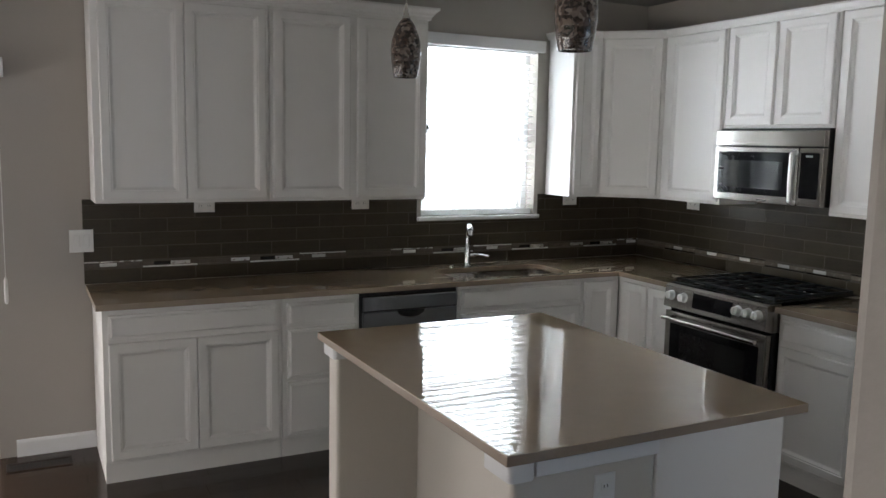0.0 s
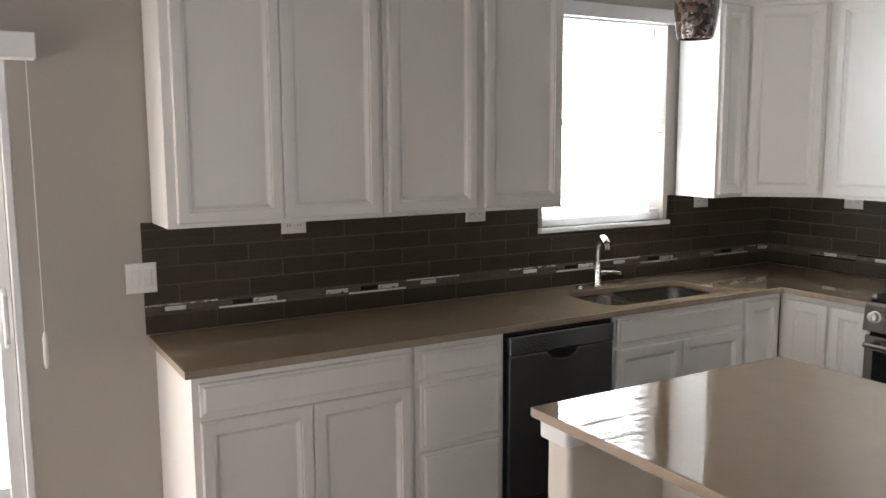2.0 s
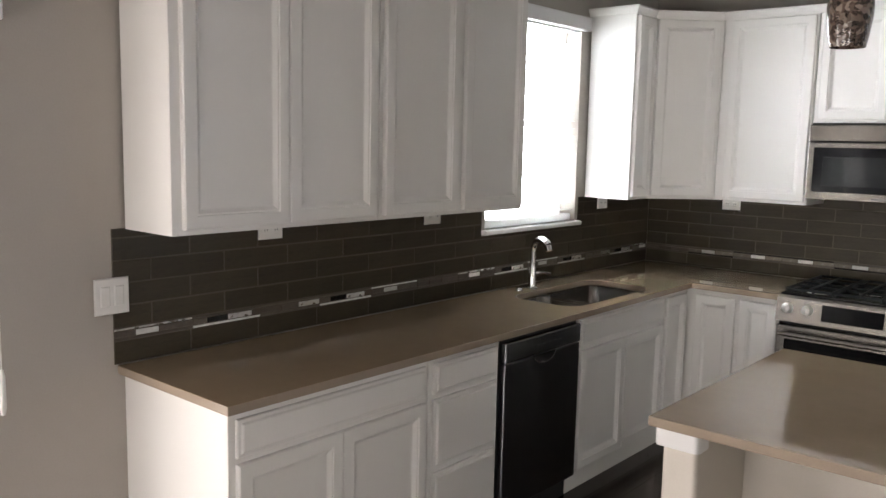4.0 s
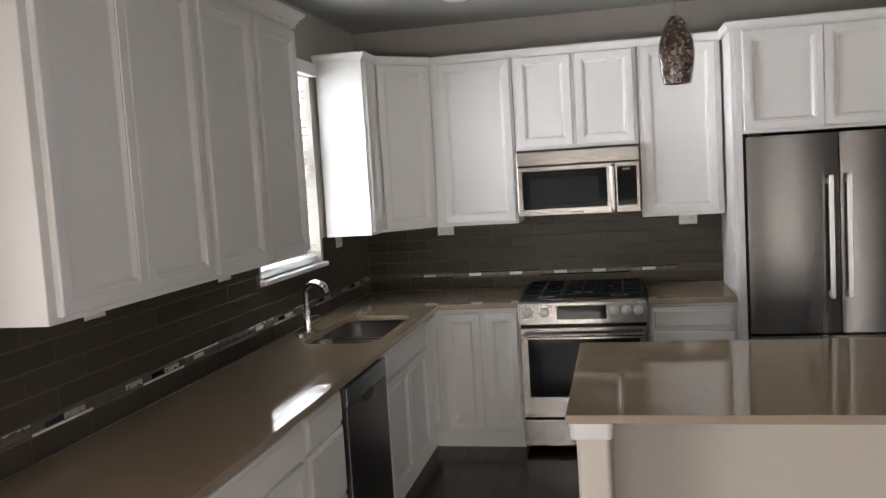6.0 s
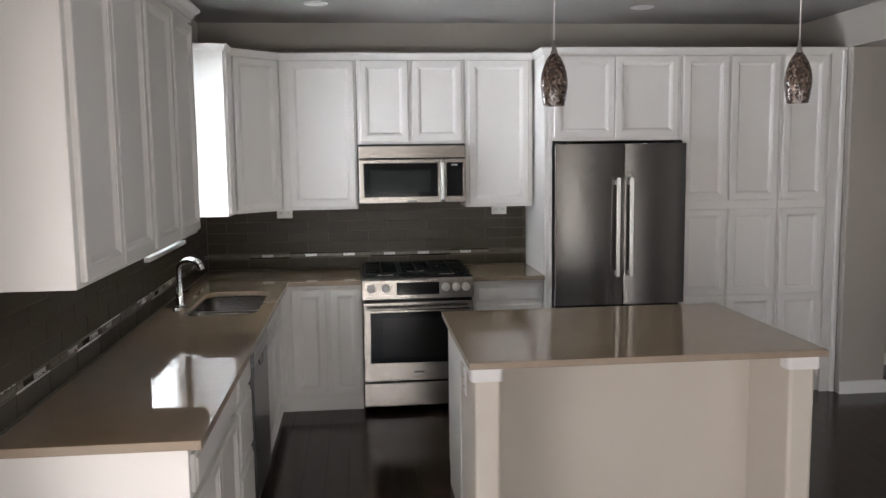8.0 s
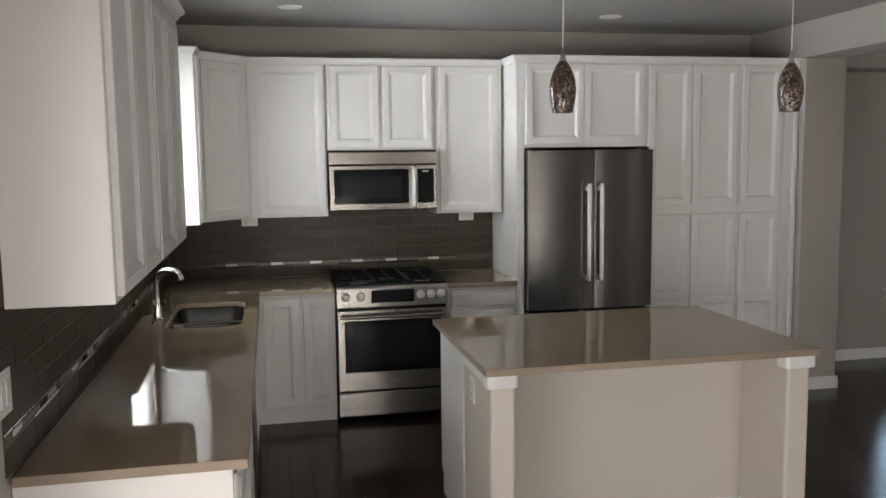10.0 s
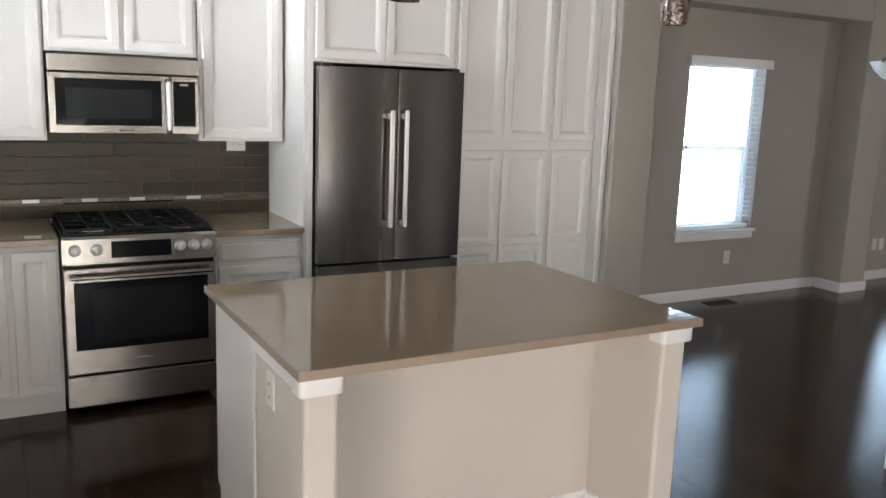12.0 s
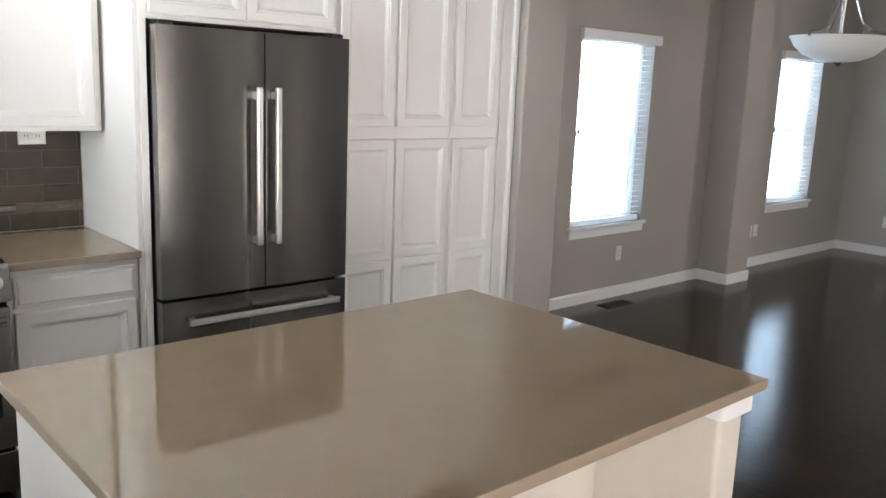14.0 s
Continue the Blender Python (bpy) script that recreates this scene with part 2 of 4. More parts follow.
def prism(bm, p, u, a0, a1, b0, b1, c0, c1, bevel=0.0, segments=1):
    """A block: a along u, b outwards (u x z), c upwards, from p."""
    n = u.cross(Z)
    vs = [bm.verts.new(p + u * a + n * b + Z * c) for c in (c0, c1) for a, b in ((a0, b0), (a1, b0), (a1, b1), (a0, b1))]
    fs = [bm.faces.new([vs[i] for i in q]) for q in ((0, 1, 2, 3), (4, 5, 6, 7), (0, 1, 5, 4), (1, 2, 6, 5), (2, 3, 7, 6), (3, 0, 4, 7))]
    if bevel:
        es = list({e for f in fs for e in f.edges})
        bmesh.ops.bevel(bm, geom=es, offset=bevel, segments=segments, affect="EDGES", profile=0.5)
    return bm


def one(x0, y0, z0, x1, y1, z1, bevel=0.0, segments=1):
    return box(bmesh.new(), x0, y0, z0, x1, y1, z1, bevel, segments)


def rings(bm, loops, cap_start=True, cap_end=True):
    """Joins loops of points, each of the same length, into a skin."""
    vv = [[bm.verts.new(p) for p in loop] for loop in loops]
    k = len(vv[0])
    for a, b in zip(vv, vv[1:]):
        for i in range(k):
            bm.faces.new((a[i], a[(i + 1) % k], b[(i + 1) % k], b[i]))
    if cap_start:
        bm.faces.new(vv[0][::-1])
    if cap_end:
        bm.faces.new(vv[-1])
    return bm


def panel(bm, p, u, a0, a1, c0, c1, profile):
    """A front built of nested rectangles: profile rows of (inset, height outwards)."""
    n = u.cross(Z)
    loops = []
    for s, d in profile:
        loops.append([p + u * a + Z * c + n * d for a, c in ((a0 + s, c0 + s), (a1 - s, c0 + s), (a1 - s, c1 - s), (a0 + s, c1 - s))])
    return rings(bm, loops)


DOOR = ((0, 0.0), (0, 0.016), (0.004, 0.020), (0.042, 0.020), (0.0445, 0.0162), (0.050, 0.0165), (0.062, 0.0072), (0.067, 0.0056), (0.072, 0.0056))
DRAWER = ((0, 0.0), (0, 0.010), (0.003, 0.0125), (0.012, 0.0135), (0.016, 0.018), (0.020, 0.020))


def turned(bm, cx, cy, profile, segments=24, closed=True):
    """A body turned round an upright axis: profile rows of (radius, z)."""
    loops = [[Vector((cx + r * math.cos(2 * math.pi * i / segments), cy + r * math.sin(2 * math.pi * i / segments), z)) for i in range(segments)] for r, z in profile]
    return rings(bm, loops, closed, closed)


def tube(bm, pts, radii, segments=12):
    pts = [Vector(p) for p in pts]
    loops = []
    side = None
    for i, p in enumerate(pts):
        d = (pts[min(i + 1, len(pts) - 1)] - pts[max(i - 1, 0)]).normalized()
        if side is None:
            side = d.orthogonal().normalized()
        side = (side - d * side.dot(d)).normalized()
        other = d.cross(side)
        r = radii[i] if isinstance(radii, (list, tuple)) else radii
        loops.append([p + r * (side * math.cos(2 * math.pi * k / segments) + other * math.sin(2 * math.pi * k / segments)) for k in range(segments)])
    return rings(bm, loops)


def sweep(bm, path, profile):
    """A moulding along a plan path; the outside lies to the right of the way. profile rows of (outwards, z)."""
    pts = [Vector((x, y, 0)) for x, y in path]
    loops = []
    for i, p in enumerate(pts):
        ds = []
        if i > 0:
            ds.append((p - pts[i - 1]).normalized())
        if i < len(pts) - 1:
            ds.append((pts[i + 1] - p).normalized())
        ns = [d.cross(Z) for d in ds]
        m = sum(ns, Vector((0, 0, 0))).normalized()
        m = m / max(0.3, m.dot(ns[0]))
        loops.append([p + m * o + Z * z for o, z in profile])
    return rings(bm, loops)


def rounded(x0, y0, x1, y1, r, z, k=6):
    pts = []
    for cx, cy, a in ((x1 - r, y1 - r, 0), (x0 + r, y1 - r, 90), (x0 + r, y0 + r, 180), (x1 - r, y0 + r, 270)):
        for i in range(k + 1):
            t = radians(a + 90 * i / k)
            pts.append(Vector((cx + r * math.cos(t), cy + r * math.sin(t), z)))
    return pts


def slab(outline, z0, z1, hole=None, bevel=0.003):
    """A flat slab with a straight outline and, if given, one hole."""
    bm = bmesh.new()
    edges = []
    for loop in [outline] + ([hole] if hole else []):
        vs = [bm.verts.new((p[0], p[1], z1)) for p in loop]
        edges += [bm.edges.new((a, b)) for a, b in zip(vs, vs[1:] + vs[:1])]
    made = bmesh.ops.triangle_fill(bm, edges=edges, use_beauty=True, use_dissolve=False)
    faces = [g for g in made["geom"] if isinstance(g, bmesh.types.BMFace)]
    ext = bmesh.ops.extrude_face_region(bm, geom=faces, use_keep_orig=True)
    bmesh.ops.translate(bm, vec=(0, 0, z0 - z1), verts=[g for g in ext["geom"] if isinstance(g, bmesh.types.BMVert)])
    bmesh.ops.recalc_face_normals(bm, faces=bm.faces[:])
    if bevel:
        sharp = [e for e in bm.edges if len(e.link_faces) == 2 and e.calc_face_angle() > 1.0]
        bmesh.ops.bevel(bm, geom=sharp, offset=bevel, segments=2, affect="EDGES", profile=0.5)
    return bm


def worktop(bm, label):
    """A polished slab whose sawn edges are only honed, and tinted for west light."""
    xs, ys = [v.co.x for v in bm.verts], [v.co.y for v in bm.verts]
    top = thing("worktop", (sum(xs) / len(xs), sum(ys) / len(ys), CT), label, "worktop")
    bm.normal_update()
    rim = bm.copy()
    bmesh.ops.delete(bm, geom=[f for f in bm.faces if abs(f.normal.z) < 0.5], context="FACES")
    bmesh.ops.delete(rim, geom=[f for f in rim.faces if abs(f.normal.z) >= 0.5], context="FACES")
    part("slab", bm, quartz, top)
    part("edge", rim, quartz_edge, top, "honed quartz edge, tinted for the west light on it")
    return top


def wall_with_openings(bm, p, u, length, thick, height, openings):
    """An upright wall of blocks round its openings (a0, a1, c0, c1), along u from p, its thickness behind the face."""
    at = 0.0
    for a0, a1, c0, c1 in sorted(openings):
        if a0 > at:
            prism(bm, p, u, at, a0, -thick, 0, 0, height)
        if c0 > 0:
            prism(bm, p, u, a0, a1, -thick, 0, 0, c0)
        if c1 < height:
            prism(bm, p, u, a0, a1, -thick, 0, c1, height)
        at = a1
    if at < length:
        prism(bm, p, u, at, length, -thick, 0, 0, height)
    return bm


NORTH, EAST, SOUTH, WEST = 5.035, 4.085, -5.5, -3.9
CEIL = 2.71
E_U, N_U = Vector((0, -1, 0)), Vector((1, 0, 0))
S_U, W_U = Vector((-1, 0, 0)), Vector((0, 1, 0))

# ---- setting: ground, floor, walls, ceiling ----
alone("ground", one(-150, -150, -0.40, 150, 150, -0.18), grass, "mown green lawn around the house", "lawn", kind="structure")
alone("pavement", one(-3.4, 5.25, -0.18, 1.2, 8.6, -0.06, 0.01), concrete, "grey concrete patio slab outside the glass door", "patio", kind="structure")
floor = alone("floor", one(WEST, SOUTH, -0.10, EAST, NORTH, -0.012), gap_dark, "dark espresso hardwood plank floor with a glossy finish", "floor", kind="structure")

T = 0.20
K_WIN = (2.30, 3.16, 1.235, 2.36)
PATIO = (-1.98, -0.15, 0.0, 2.03)
D_WIN = (-1.745, -0.855, 0.605, 2.02)
L_WIN = (-4.68, -3.81, 0.60, 2.03)
# no south window is known; this opening lets the fill lamp in
UNSEEN_S_WIN = (-1.6, 0.4, 0.7, 2.2)
# unseen west openings, placed and sized for their fill lamps
UNSEEN_W_WINS = ((2.9, 4.7, 0.12, 2.1), (0.5, 1.9, 0.12, 2.1), (-3.4, -1.8, 0.7, 2.2))

bm = wall_with_openings(bmesh.new(), Vector((WEST - T, NORTH, -0.1)), N_U, EAST - WEST + 2 * T, T, CEIL + 0.1,
                        [(a0 - WEST + T, a1 - WEST + T, c0 + 0.1, c1 + 0.1) for a0, a1, c0, c1 in (PATIO, K_WIN)])
alone("wall_north", bm, wall_paint, "warm greige painted kitchen wall with a window and a glass door", "wall", kind="structure")
bm = wall_with_openings(bmesh.new(), Vector((EAST, NORTH, -0.1)), E_U, NORTH - SOUTH, T, CEIL + 0.1,
                        [(NORTH - y1, NORTH - y0, c0 + 0.1, c1 + 0.1) for y0, y1, c0, c1 in (D_WIN, L_WIN)])
alone("wall_east", bm, wall_paint, "greige painted wall with two tall windows", "wall", kind="structure")
bm = wall_with_openings(bmesh.new(), Vector((EAST + T, SOUTH, -0.1)), S_U, EAST - WEST + 2 * T, T, CEIL + 0.1,
                        [(EAST + T - UNSEEN_S_WIN[1], EAST + T - UNSEEN_S_WIN[0], UNSEEN_S_WIN[2] + 0.1, UNSEEN_S_WIN[3] + 0.1)])
alone("wall_south", bm, wall_paint, "plain greige painted wall with an added, unseen window", "wall", kind="structure")
bm = wall_with_openings(bmesh.new(), Vector((WEST, SOUTH, -0.1)), W_U, NORTH - SOUTH, T, CEIL + 0.1,
                        [(y0 - SOUTH, y1 - SOUTH, c0 + 0.1, c1 + 0.1) for y0, y1, c0, c1 in UNSEEN_W_WINS])
alone("wall_west", bm, wall_paint, "plain greige painted wall with unseen windows for fill light", "wall", kind="structure")
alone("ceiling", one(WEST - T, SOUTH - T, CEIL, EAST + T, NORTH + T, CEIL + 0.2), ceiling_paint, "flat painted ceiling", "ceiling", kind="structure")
alone("wall_beam", one(WEST, 0.16, 2.455, EAST, 0.50, CEIL, 0.008, 2), wall_paint, "painted dropped beam between kitchen and dining room", "beam", kind="structure")
alone("wall_column", one(0.42, 0.16, -0.012, 1.20, 0.50, 2.455, 0.010, 2), wall_paint, "short painted wall stub under the beam", "wall", kind="structure")
alone("wall_stub", one(3.36, 0.16, -0.012, EAST, 0.50, 2.455, 0.010, 2), wall_paint, "painted wall stub beside the pantry cabinets", "wall", kind="structure")
alone("wall_soffit", one(3.79, -2.67, 2.43, EAST, 0.16, CEIL, 0.008, 2), wall_paint, "painted soffit over the dining window", "soffit", kind="structure")
alone("wall_pilaster", one(3.79, -3.02, -0.012, EAST, -2.67, CEIL, 0.010, 2), wall_paint, "painted wall pier between the two windows", "pier", kind="structure")

BASE = ((0, 0), (0.014, 0), (0.014, 0.078), (0.010, 0.088), (0.004, 0.092), (0, 0.092))
bm = sweep(bmesh.new(), [(3.36, 0.50), (3.36, 0.16), (EAST, 0.16), (EAST, -2.67), (3.79, -2.67), (3.79, -3.02), (EAST, -3.02), (EAST, SOUTH), (WEST, SOUTH), (WEST, NORTH), (-2.07, NORTH)], BASE)
alone("baseboard", bm, trim_paint, "white painted baseboard", "baseboard", kind="structure")
bm = sweep(bmesh.new(), [(0.8, 0.16), (1.20, 0.16), (1.20, 0.50), (0.42, 0.50), (0.42, 0.16), (0.8, 0.16)], BASE)
alone("baseboard", bm, trim_paint, "white painted baseboard round the wall stub", "baseboard", kind="structure")
bm = sweep(bmesh.new(), [(-0.07, NORTH), (0.325, NORTH)], BASE)
alone("baseboard", bm, trim_paint, "white painted baseboard beside the glass door", "baseboard", kind="structure")

# ---- windows, blinds and the glass door ----


def window(name, p, u, w, h, z0, label, hung=True, sill=True, apron=True):
    """A vinyl window in an opening: p is the opening's lower left inner corner on the wall's face."""
    win = thing(name, p + Z * z0, label, "window", kind="structure")
    f = 0.045
    for nm, a0, a1, c0, c1 in (("frame", 0, f, 0, h), ("frame", w - f, w, 0, h), ("frame", f, w - f, 0, f), ("frame", f, w - f, h - f, h)):
        part("window_frame", prism(bmesh.new(), p + Z * z0, u, a0, a1, -0.17, -0.10, c0, c1, 0.004), trim_paint, win)
    if hung:
        mid = h * 0.49
        part("meeting_rail", prism(bmesh.new(), p + Z * z0, u, f, w - f, -0.165, -0.11, mid - 0.022, mid + 0.022, 0.004), trim_paint, win)
        for a in (f, w - f - 0.03):
            part("sash_stile", prism(bmesh.new(), p + Z * z0, u, a, a + 0.03, -0.15, -0.115, f, mid - 0.022, 0.003), trim_paint, win)
        panes = ((f, mid - 0.022), (mid + 0.022, h - f))
    else:
        panes = ((f, h - f),)
    for c0, c1 in panes:
        pane = part("pane", prism(bmesh.new(), p + Z * z0, u, f, w - f, -0.142, -0.138, c0, c1), pane_glass, win)
        pane.visible_shadow = False
    if sill:
        part("window_sill", prism(bmesh.new(), p + Z * z0, u, -0.03, w + 0.03, -0.10, 0.035, -0.024, 0.0, 0.005, 2), trim_paint, win)
    if apron:
        part("apron", prism(bmesh.new(), p + Z * z0, u, -0.015, w + 0.015, 0.001, 0.016, -0.085, -0.0245, 0.003), trim_paint, win)
    return win


def blind(p, u, w, h, z0, label, depth, tilt, valance=0.075, over=0.035):
    """A horizontal slat blind hung in the opening, with a flat valance in front of its head rail."""
    b = thing("window_blind", p + Z * (z0 + h), label, "blind", group="horizontal blinds")
    n = u.cross(Z)
    part("valance", prism(bmesh.new(), p + Z * z0, u, -over, w + over, 0.002, 0.045, h - 0.035, h - 0.035 + valance, 0.003), trim_paint, b, "flat white valance")
    part("head_rail", prism(bmesh.new(), p + Z * z0, u, 0.008, w - 0.008, -0.06, -0.005, h - 0.045, h - 0.003, 0.002), trim_paint, b)
    q = p - n * depth + Z * z0
    part("bottom_rail", prism(bmesh.new(), q, u, 0.004, w - 0.004, -0.025, 0.025, 0.002, 0.040, 0.004), slat_white, b)
    for a in (0.16, w - 0.16):
        for d in (-0.027, 0.027):
            part("ladder_cord", prism(bmesh.new(), q, u, a - 0.001, a + 0.001, d - 0.001, d + 0.001, 0.03, h - 0.045), plastic, b)
    bm = bmesh.new()
    tube(bm, [q + u * 0.05 + n * 0.03 + Z * h * 0.53, q + u * 0.05 + n * 0.03 + Z * h * 0.50], [0.005, 0.008], 8)
    tube(bm, [q + u * 0.05 + n * 0.03 + Z * (h - 0.04), q + u * 0.05 + n * 0.03 + Z * h * 0.52], 0.0012, 6)
    part("cord_tassel", bm, dark_plastic, b, "small dark cord tassel")
    bm = bmesh.new()
    c, s = math.cos(radians(tilt)) * 0.025, math.sin(radians(tilt)) * 0.025
    x0, x1 = 0.004, w - 0.004
    base = q + Z * 0.06
    lo = [base + u * a + n * d * c + Z * (d * s + e) for a in (x0, x1) for d, e in ((-1, 0), (0, 0.003), (1, 0), (1, 0.003), (0, 0.006), (-1, 0.003))]
    rings(bm, [lo[:6], lo[6:]])
    first = part("slat", bm, slat_white, b)
    step = 0.043
    for i in range(1, int((h - 0.12) / step)):
        o = new("slat", first.data)
        o.parent = b
        o.location = (0, 0, i * step)
    return b


k0 = Vector((K_WIN[0], NORTH, 0))
window("window_1", k0, N_U, K_WIN[1] - K_WIN[0], K_WIN[3] - K_WIN[2], K_WIN[2], "white vinyl window over the kitchen sink, bright with daylight", apron=False)
blind(k0, N_U, K_WIN[1] - K_WIN[0], K_WIN[3] - K_WIN[2], K_WIN[2], "white horizontal slat blind lowered over the sink window", 0.05, 5)
d0 = Vector((EAST, D_WIN[1], 0))
window("window_2", d0, E_U, D_WIN[1] - D_WIN[0], D_WIN[3] - D_WIN[2], D_WIN[2], "white single-hung window in the dining wall")
blind(d0, E_U, D_WIN[1] - D_WIN[0], D_WIN[3] - D_WIN[2], D_WIN[2], "white horizontal slat blind with open slats in the dining window", 0.05, 4)
l0 = Vector((EAST, L_WIN[1], 0))
window("window_3", l0, E_U, L_WIN[1] - L_WIN[0], L_WIN[3] - L_WIN[2], L_WIN[2], "white single-hung window at the far end of the room")
blind(l0, E_U, L_WIN[1] - L_WIN[0], L_WIN[3] - L_WIN[2], L_WIN[2], "white horizontal slat blind with open slats in the far window", 0.05, 4)
for i, (y0, y1, c0, c1) in enumerate(UNSEEN_W_WINS):
    p = Vector((WEST, y0, 0))
    window("window_" + str(i + 4), p, W_U, y1 - y0, c1 - c0, c0, "white window, unseen, placed to let fill light in")

# unseen window, added only to carry the south fill light
window("window_7", Vector((UNSEEN_S_WIN[1], SOUTH, 0)), S_U, UNSEEN_S_WIN[1] - UNSEEN_S_WIN[0], UNSEEN_S_WIN[3] - UNSEEN_S_WIN[2], UNSEEN_S_WIN[2], "wide white window, unseen, added to let fill light in")

door = thing("door_1", (PATIO[0], NORTH, 0), "white vinyl sliding glass patio door", "patio door", kind="structure")
pd, pw = Vector((PATIO[0], NORTH, 0)), PATIO[1] - PATIO[0]
for a0, a1, c0, c1 in ((0, 0.03, 0, 2.03), (pw - 0.03, pw, 0, 2.03), (0.03, pw - 0.03, 1.98, 2.03), (0.03, pw - 0.03, -0.012, 0.03)):
    part("door_frame", prism(bmesh.new(), pd, N_U, a0, a1, -0.17, -0.012, c0, c1, 0.004), trim_paint, door)
for s0, s1, d in ((0.03, pw / 2 + 0.03, -0.15), (pw / 2 - 0.03, pw - 0.03, -0.10)):
    leaf = part("door_leaf", prism(bmesh.new(), pd, N_U, s0, s0 + 0.055, d, d + 0.04, 0.03, 1.98, 0.004), trim_paint, door)
    for a0, a1, c0, c1 in ((s1 - 0.055, s1, 0.03, 1.98), (s0 + 0.055, s1 - 0.055, 0.03, 0.13), (s0 + 0.055, s1 - 0.055, 1.90, 1.98)):
        part("leaf_rail", prism(bmesh.new(), pd, N_U, a0, a1, d, d + 0.04, c0, c1, 0.004), trim_paint, leaf)
    pane = part("pane", prism(bmesh.new(), pd, N_U, s0 + 0.055, s1 - 0.055, d + 0.018, d + 0.022, 0.13, 1.90), pane_glass, leaf)
    pane.visible_shadow = False
bm = bmesh.new()
hx = PATIO[1] - 0.058
tube(bm, [(hx, NORTH + 0.06, 0.92), (hx, NORTH + 0.025, 0.94), (hx, NORTH + 0.015, 1.03), (hx, NORTH + 0.025, 1.12), (hx, NORTH + 0.06, 1.14)], 0.011, 10)
part("door_handle", bm, trim_paint, door, "white pull handle", smooth=True)
vb = thing("vertical_blind", (-1.0, NORTH, 2.1), "white vertical blind valance and wand over the glass door", "blind")
part("valance", prism(bmesh.new(), Vector((0, NORTH, 0)), N_U, PATIO[0] - 0.08, PATIO[1] + 0.098, 0.001, 0.095, 1.998, 2.092, 0.004), trim_paint, vb)
bm = bmesh.new()
tube(bm, [(PATIO[1] + 0.066, NORTH - 0.045, 2.03), (PATIO[1] + 0.066, NORTH - 0.045, 0.97)], 0.0022, 8)
wand = part("wand", bm, plastic, vb, smooth=True)
bm = bmesh.new()
turned(bm, PATIO[1] + 0.066, NORTH - 0.045, ((0.005, 0.98), (0.010, 0.96), (0.010, 0.86), (0.006, 0.84)), 10)
part("wand_grip", bm, plastic, wand, smooth=True)

# ---- cabinets ----


def fronts(cab, p, u, rows):
    """Doors and drawer fronts on a cabinet's face: rows of (name, a0, a1, c0, c1)."""
    for name, a0, a1, c0, c1 in rows:
        if name == "two_panel_door":
            mid = c0 + (c1 - c0) * 0.50
            d = part("door", panel(bmesh.new(), p, u, a0, a1, mid, c1, DOOR), cabinet_paint, cab)
            part("lower_panel", panel(bmesh.new(), p, u, a0, a1, c0, mid, DOOR), cabinet_paint, d)
        else:
            part(name, panel(bmesh.new(), p, u, a0, a1, c0, c1, DRAWER if name == "drawer_front" else DOOR), cabinet_paint, cab)


def cabinet(name, p, u, w, depth, z0, z1, rows, label, toe=0.0, group="kitchen cabinets"):
    """A cabinet unit; p is the left end of its face on the floor plan, its body runs back from there."""
    cab = thing(name, p + Z * (0 if toe else z0), label, "cabinet", group=group)
    part("body", prism(bmesh.new(), p, u, 0.001, w - 0.001, -depth, 0, z0, z1, 0.002), cabinet_paint, cab)
    if toe:
        part("toe_kick", prism(bmesh.new(), p, u, 0.001, w - 0.001, -depth, -toe, 0.0, z0), cabinet_paint, cab)
    fronts(cab, p, u, rows)
    return cab


BY = 4.438
BX = 3.448
CT = 0.884
north = Vector((0, BY, 0))


def north_base(x0, x1, rows, label, toe=0.035, top=0.883):
    cab = cabinet("base_cabinet", Vector((x0, BY, 0)), N_U, x1 - x0, NORTH - BY - 0.004, 0.105, top,
                  [(nm, a0 - x0, a1 - x0, c0, c1) for nm, a0, a1, c0, c1 in rows], label, toe)
    if top < 0.8:
        part("front_rail", one(x0 + 0.001, BY, top, x1 - 0.001, BY + 0.02, CT - 0.001), cabinet_paint, cab)
    return cab


def east_base(y0, y1, rows, label):
    return cabinet("base_cabinet", Vector((BX, y0, 0)), E_U, y0 - y1, EAST - BX - 0.004, 0.105, CT - 0.001,
                   [(nm, y0 - a0, y0 - a1, c0, c1) for nm, a0, a1, c0, c1 in rows], label, 0.035)


north_base(0.325, 1.212, (("drawer_front", 0.352, 1.190, 0.732, 0.852), ("door", 0.352, 0.7695, 0.125, 0.712), ("door", 0.7725, 1.190, 0.125, 0.712)),
           "white two-door base cabinet with one wide drawer", 0.02)
north_base(1.212, 1.650, (("drawer_front", 1.238, 1.632, 0.732, 0.852), ("drawer_front", 1.238, 1.632, 0.440, 0.712), ("drawer_front", 1.238, 1.632, 0.125, 0.420)),
           "white base cabinet with three stacked drawers", 0.02)
north_base(2.262, 3.152, (("drawer_front", 2.284, 3.135, 0.732, 0.860), ("door", 2.284, 2.7085, 0.125, 0.712), ("door", 2.7115, 3.135, 0.125, 0.712)),
           "white sink base cabinet with two doors", top=0.66)
nook = north_base(3.152, 3.4465, (("door", 3.172, 3.415, 0.125, 0.852),), "white corner base cabinet with a narrow door")
part("toe_filler", box(one(3.4465, 4.4735, 0.0, 3.53, 4.49, 0.104), 3.4835, 4.4376, 0.0, 3.53, 4.473, 0.104), cabinet_paint, nook)
east_base(4.4375, 3.906, (("door", 4.378, 4.148, 0.125, 0.852), ("door", 4.120, 3.918, 0.125, 0.852)), "white corner base cabinet with two narrow doors")
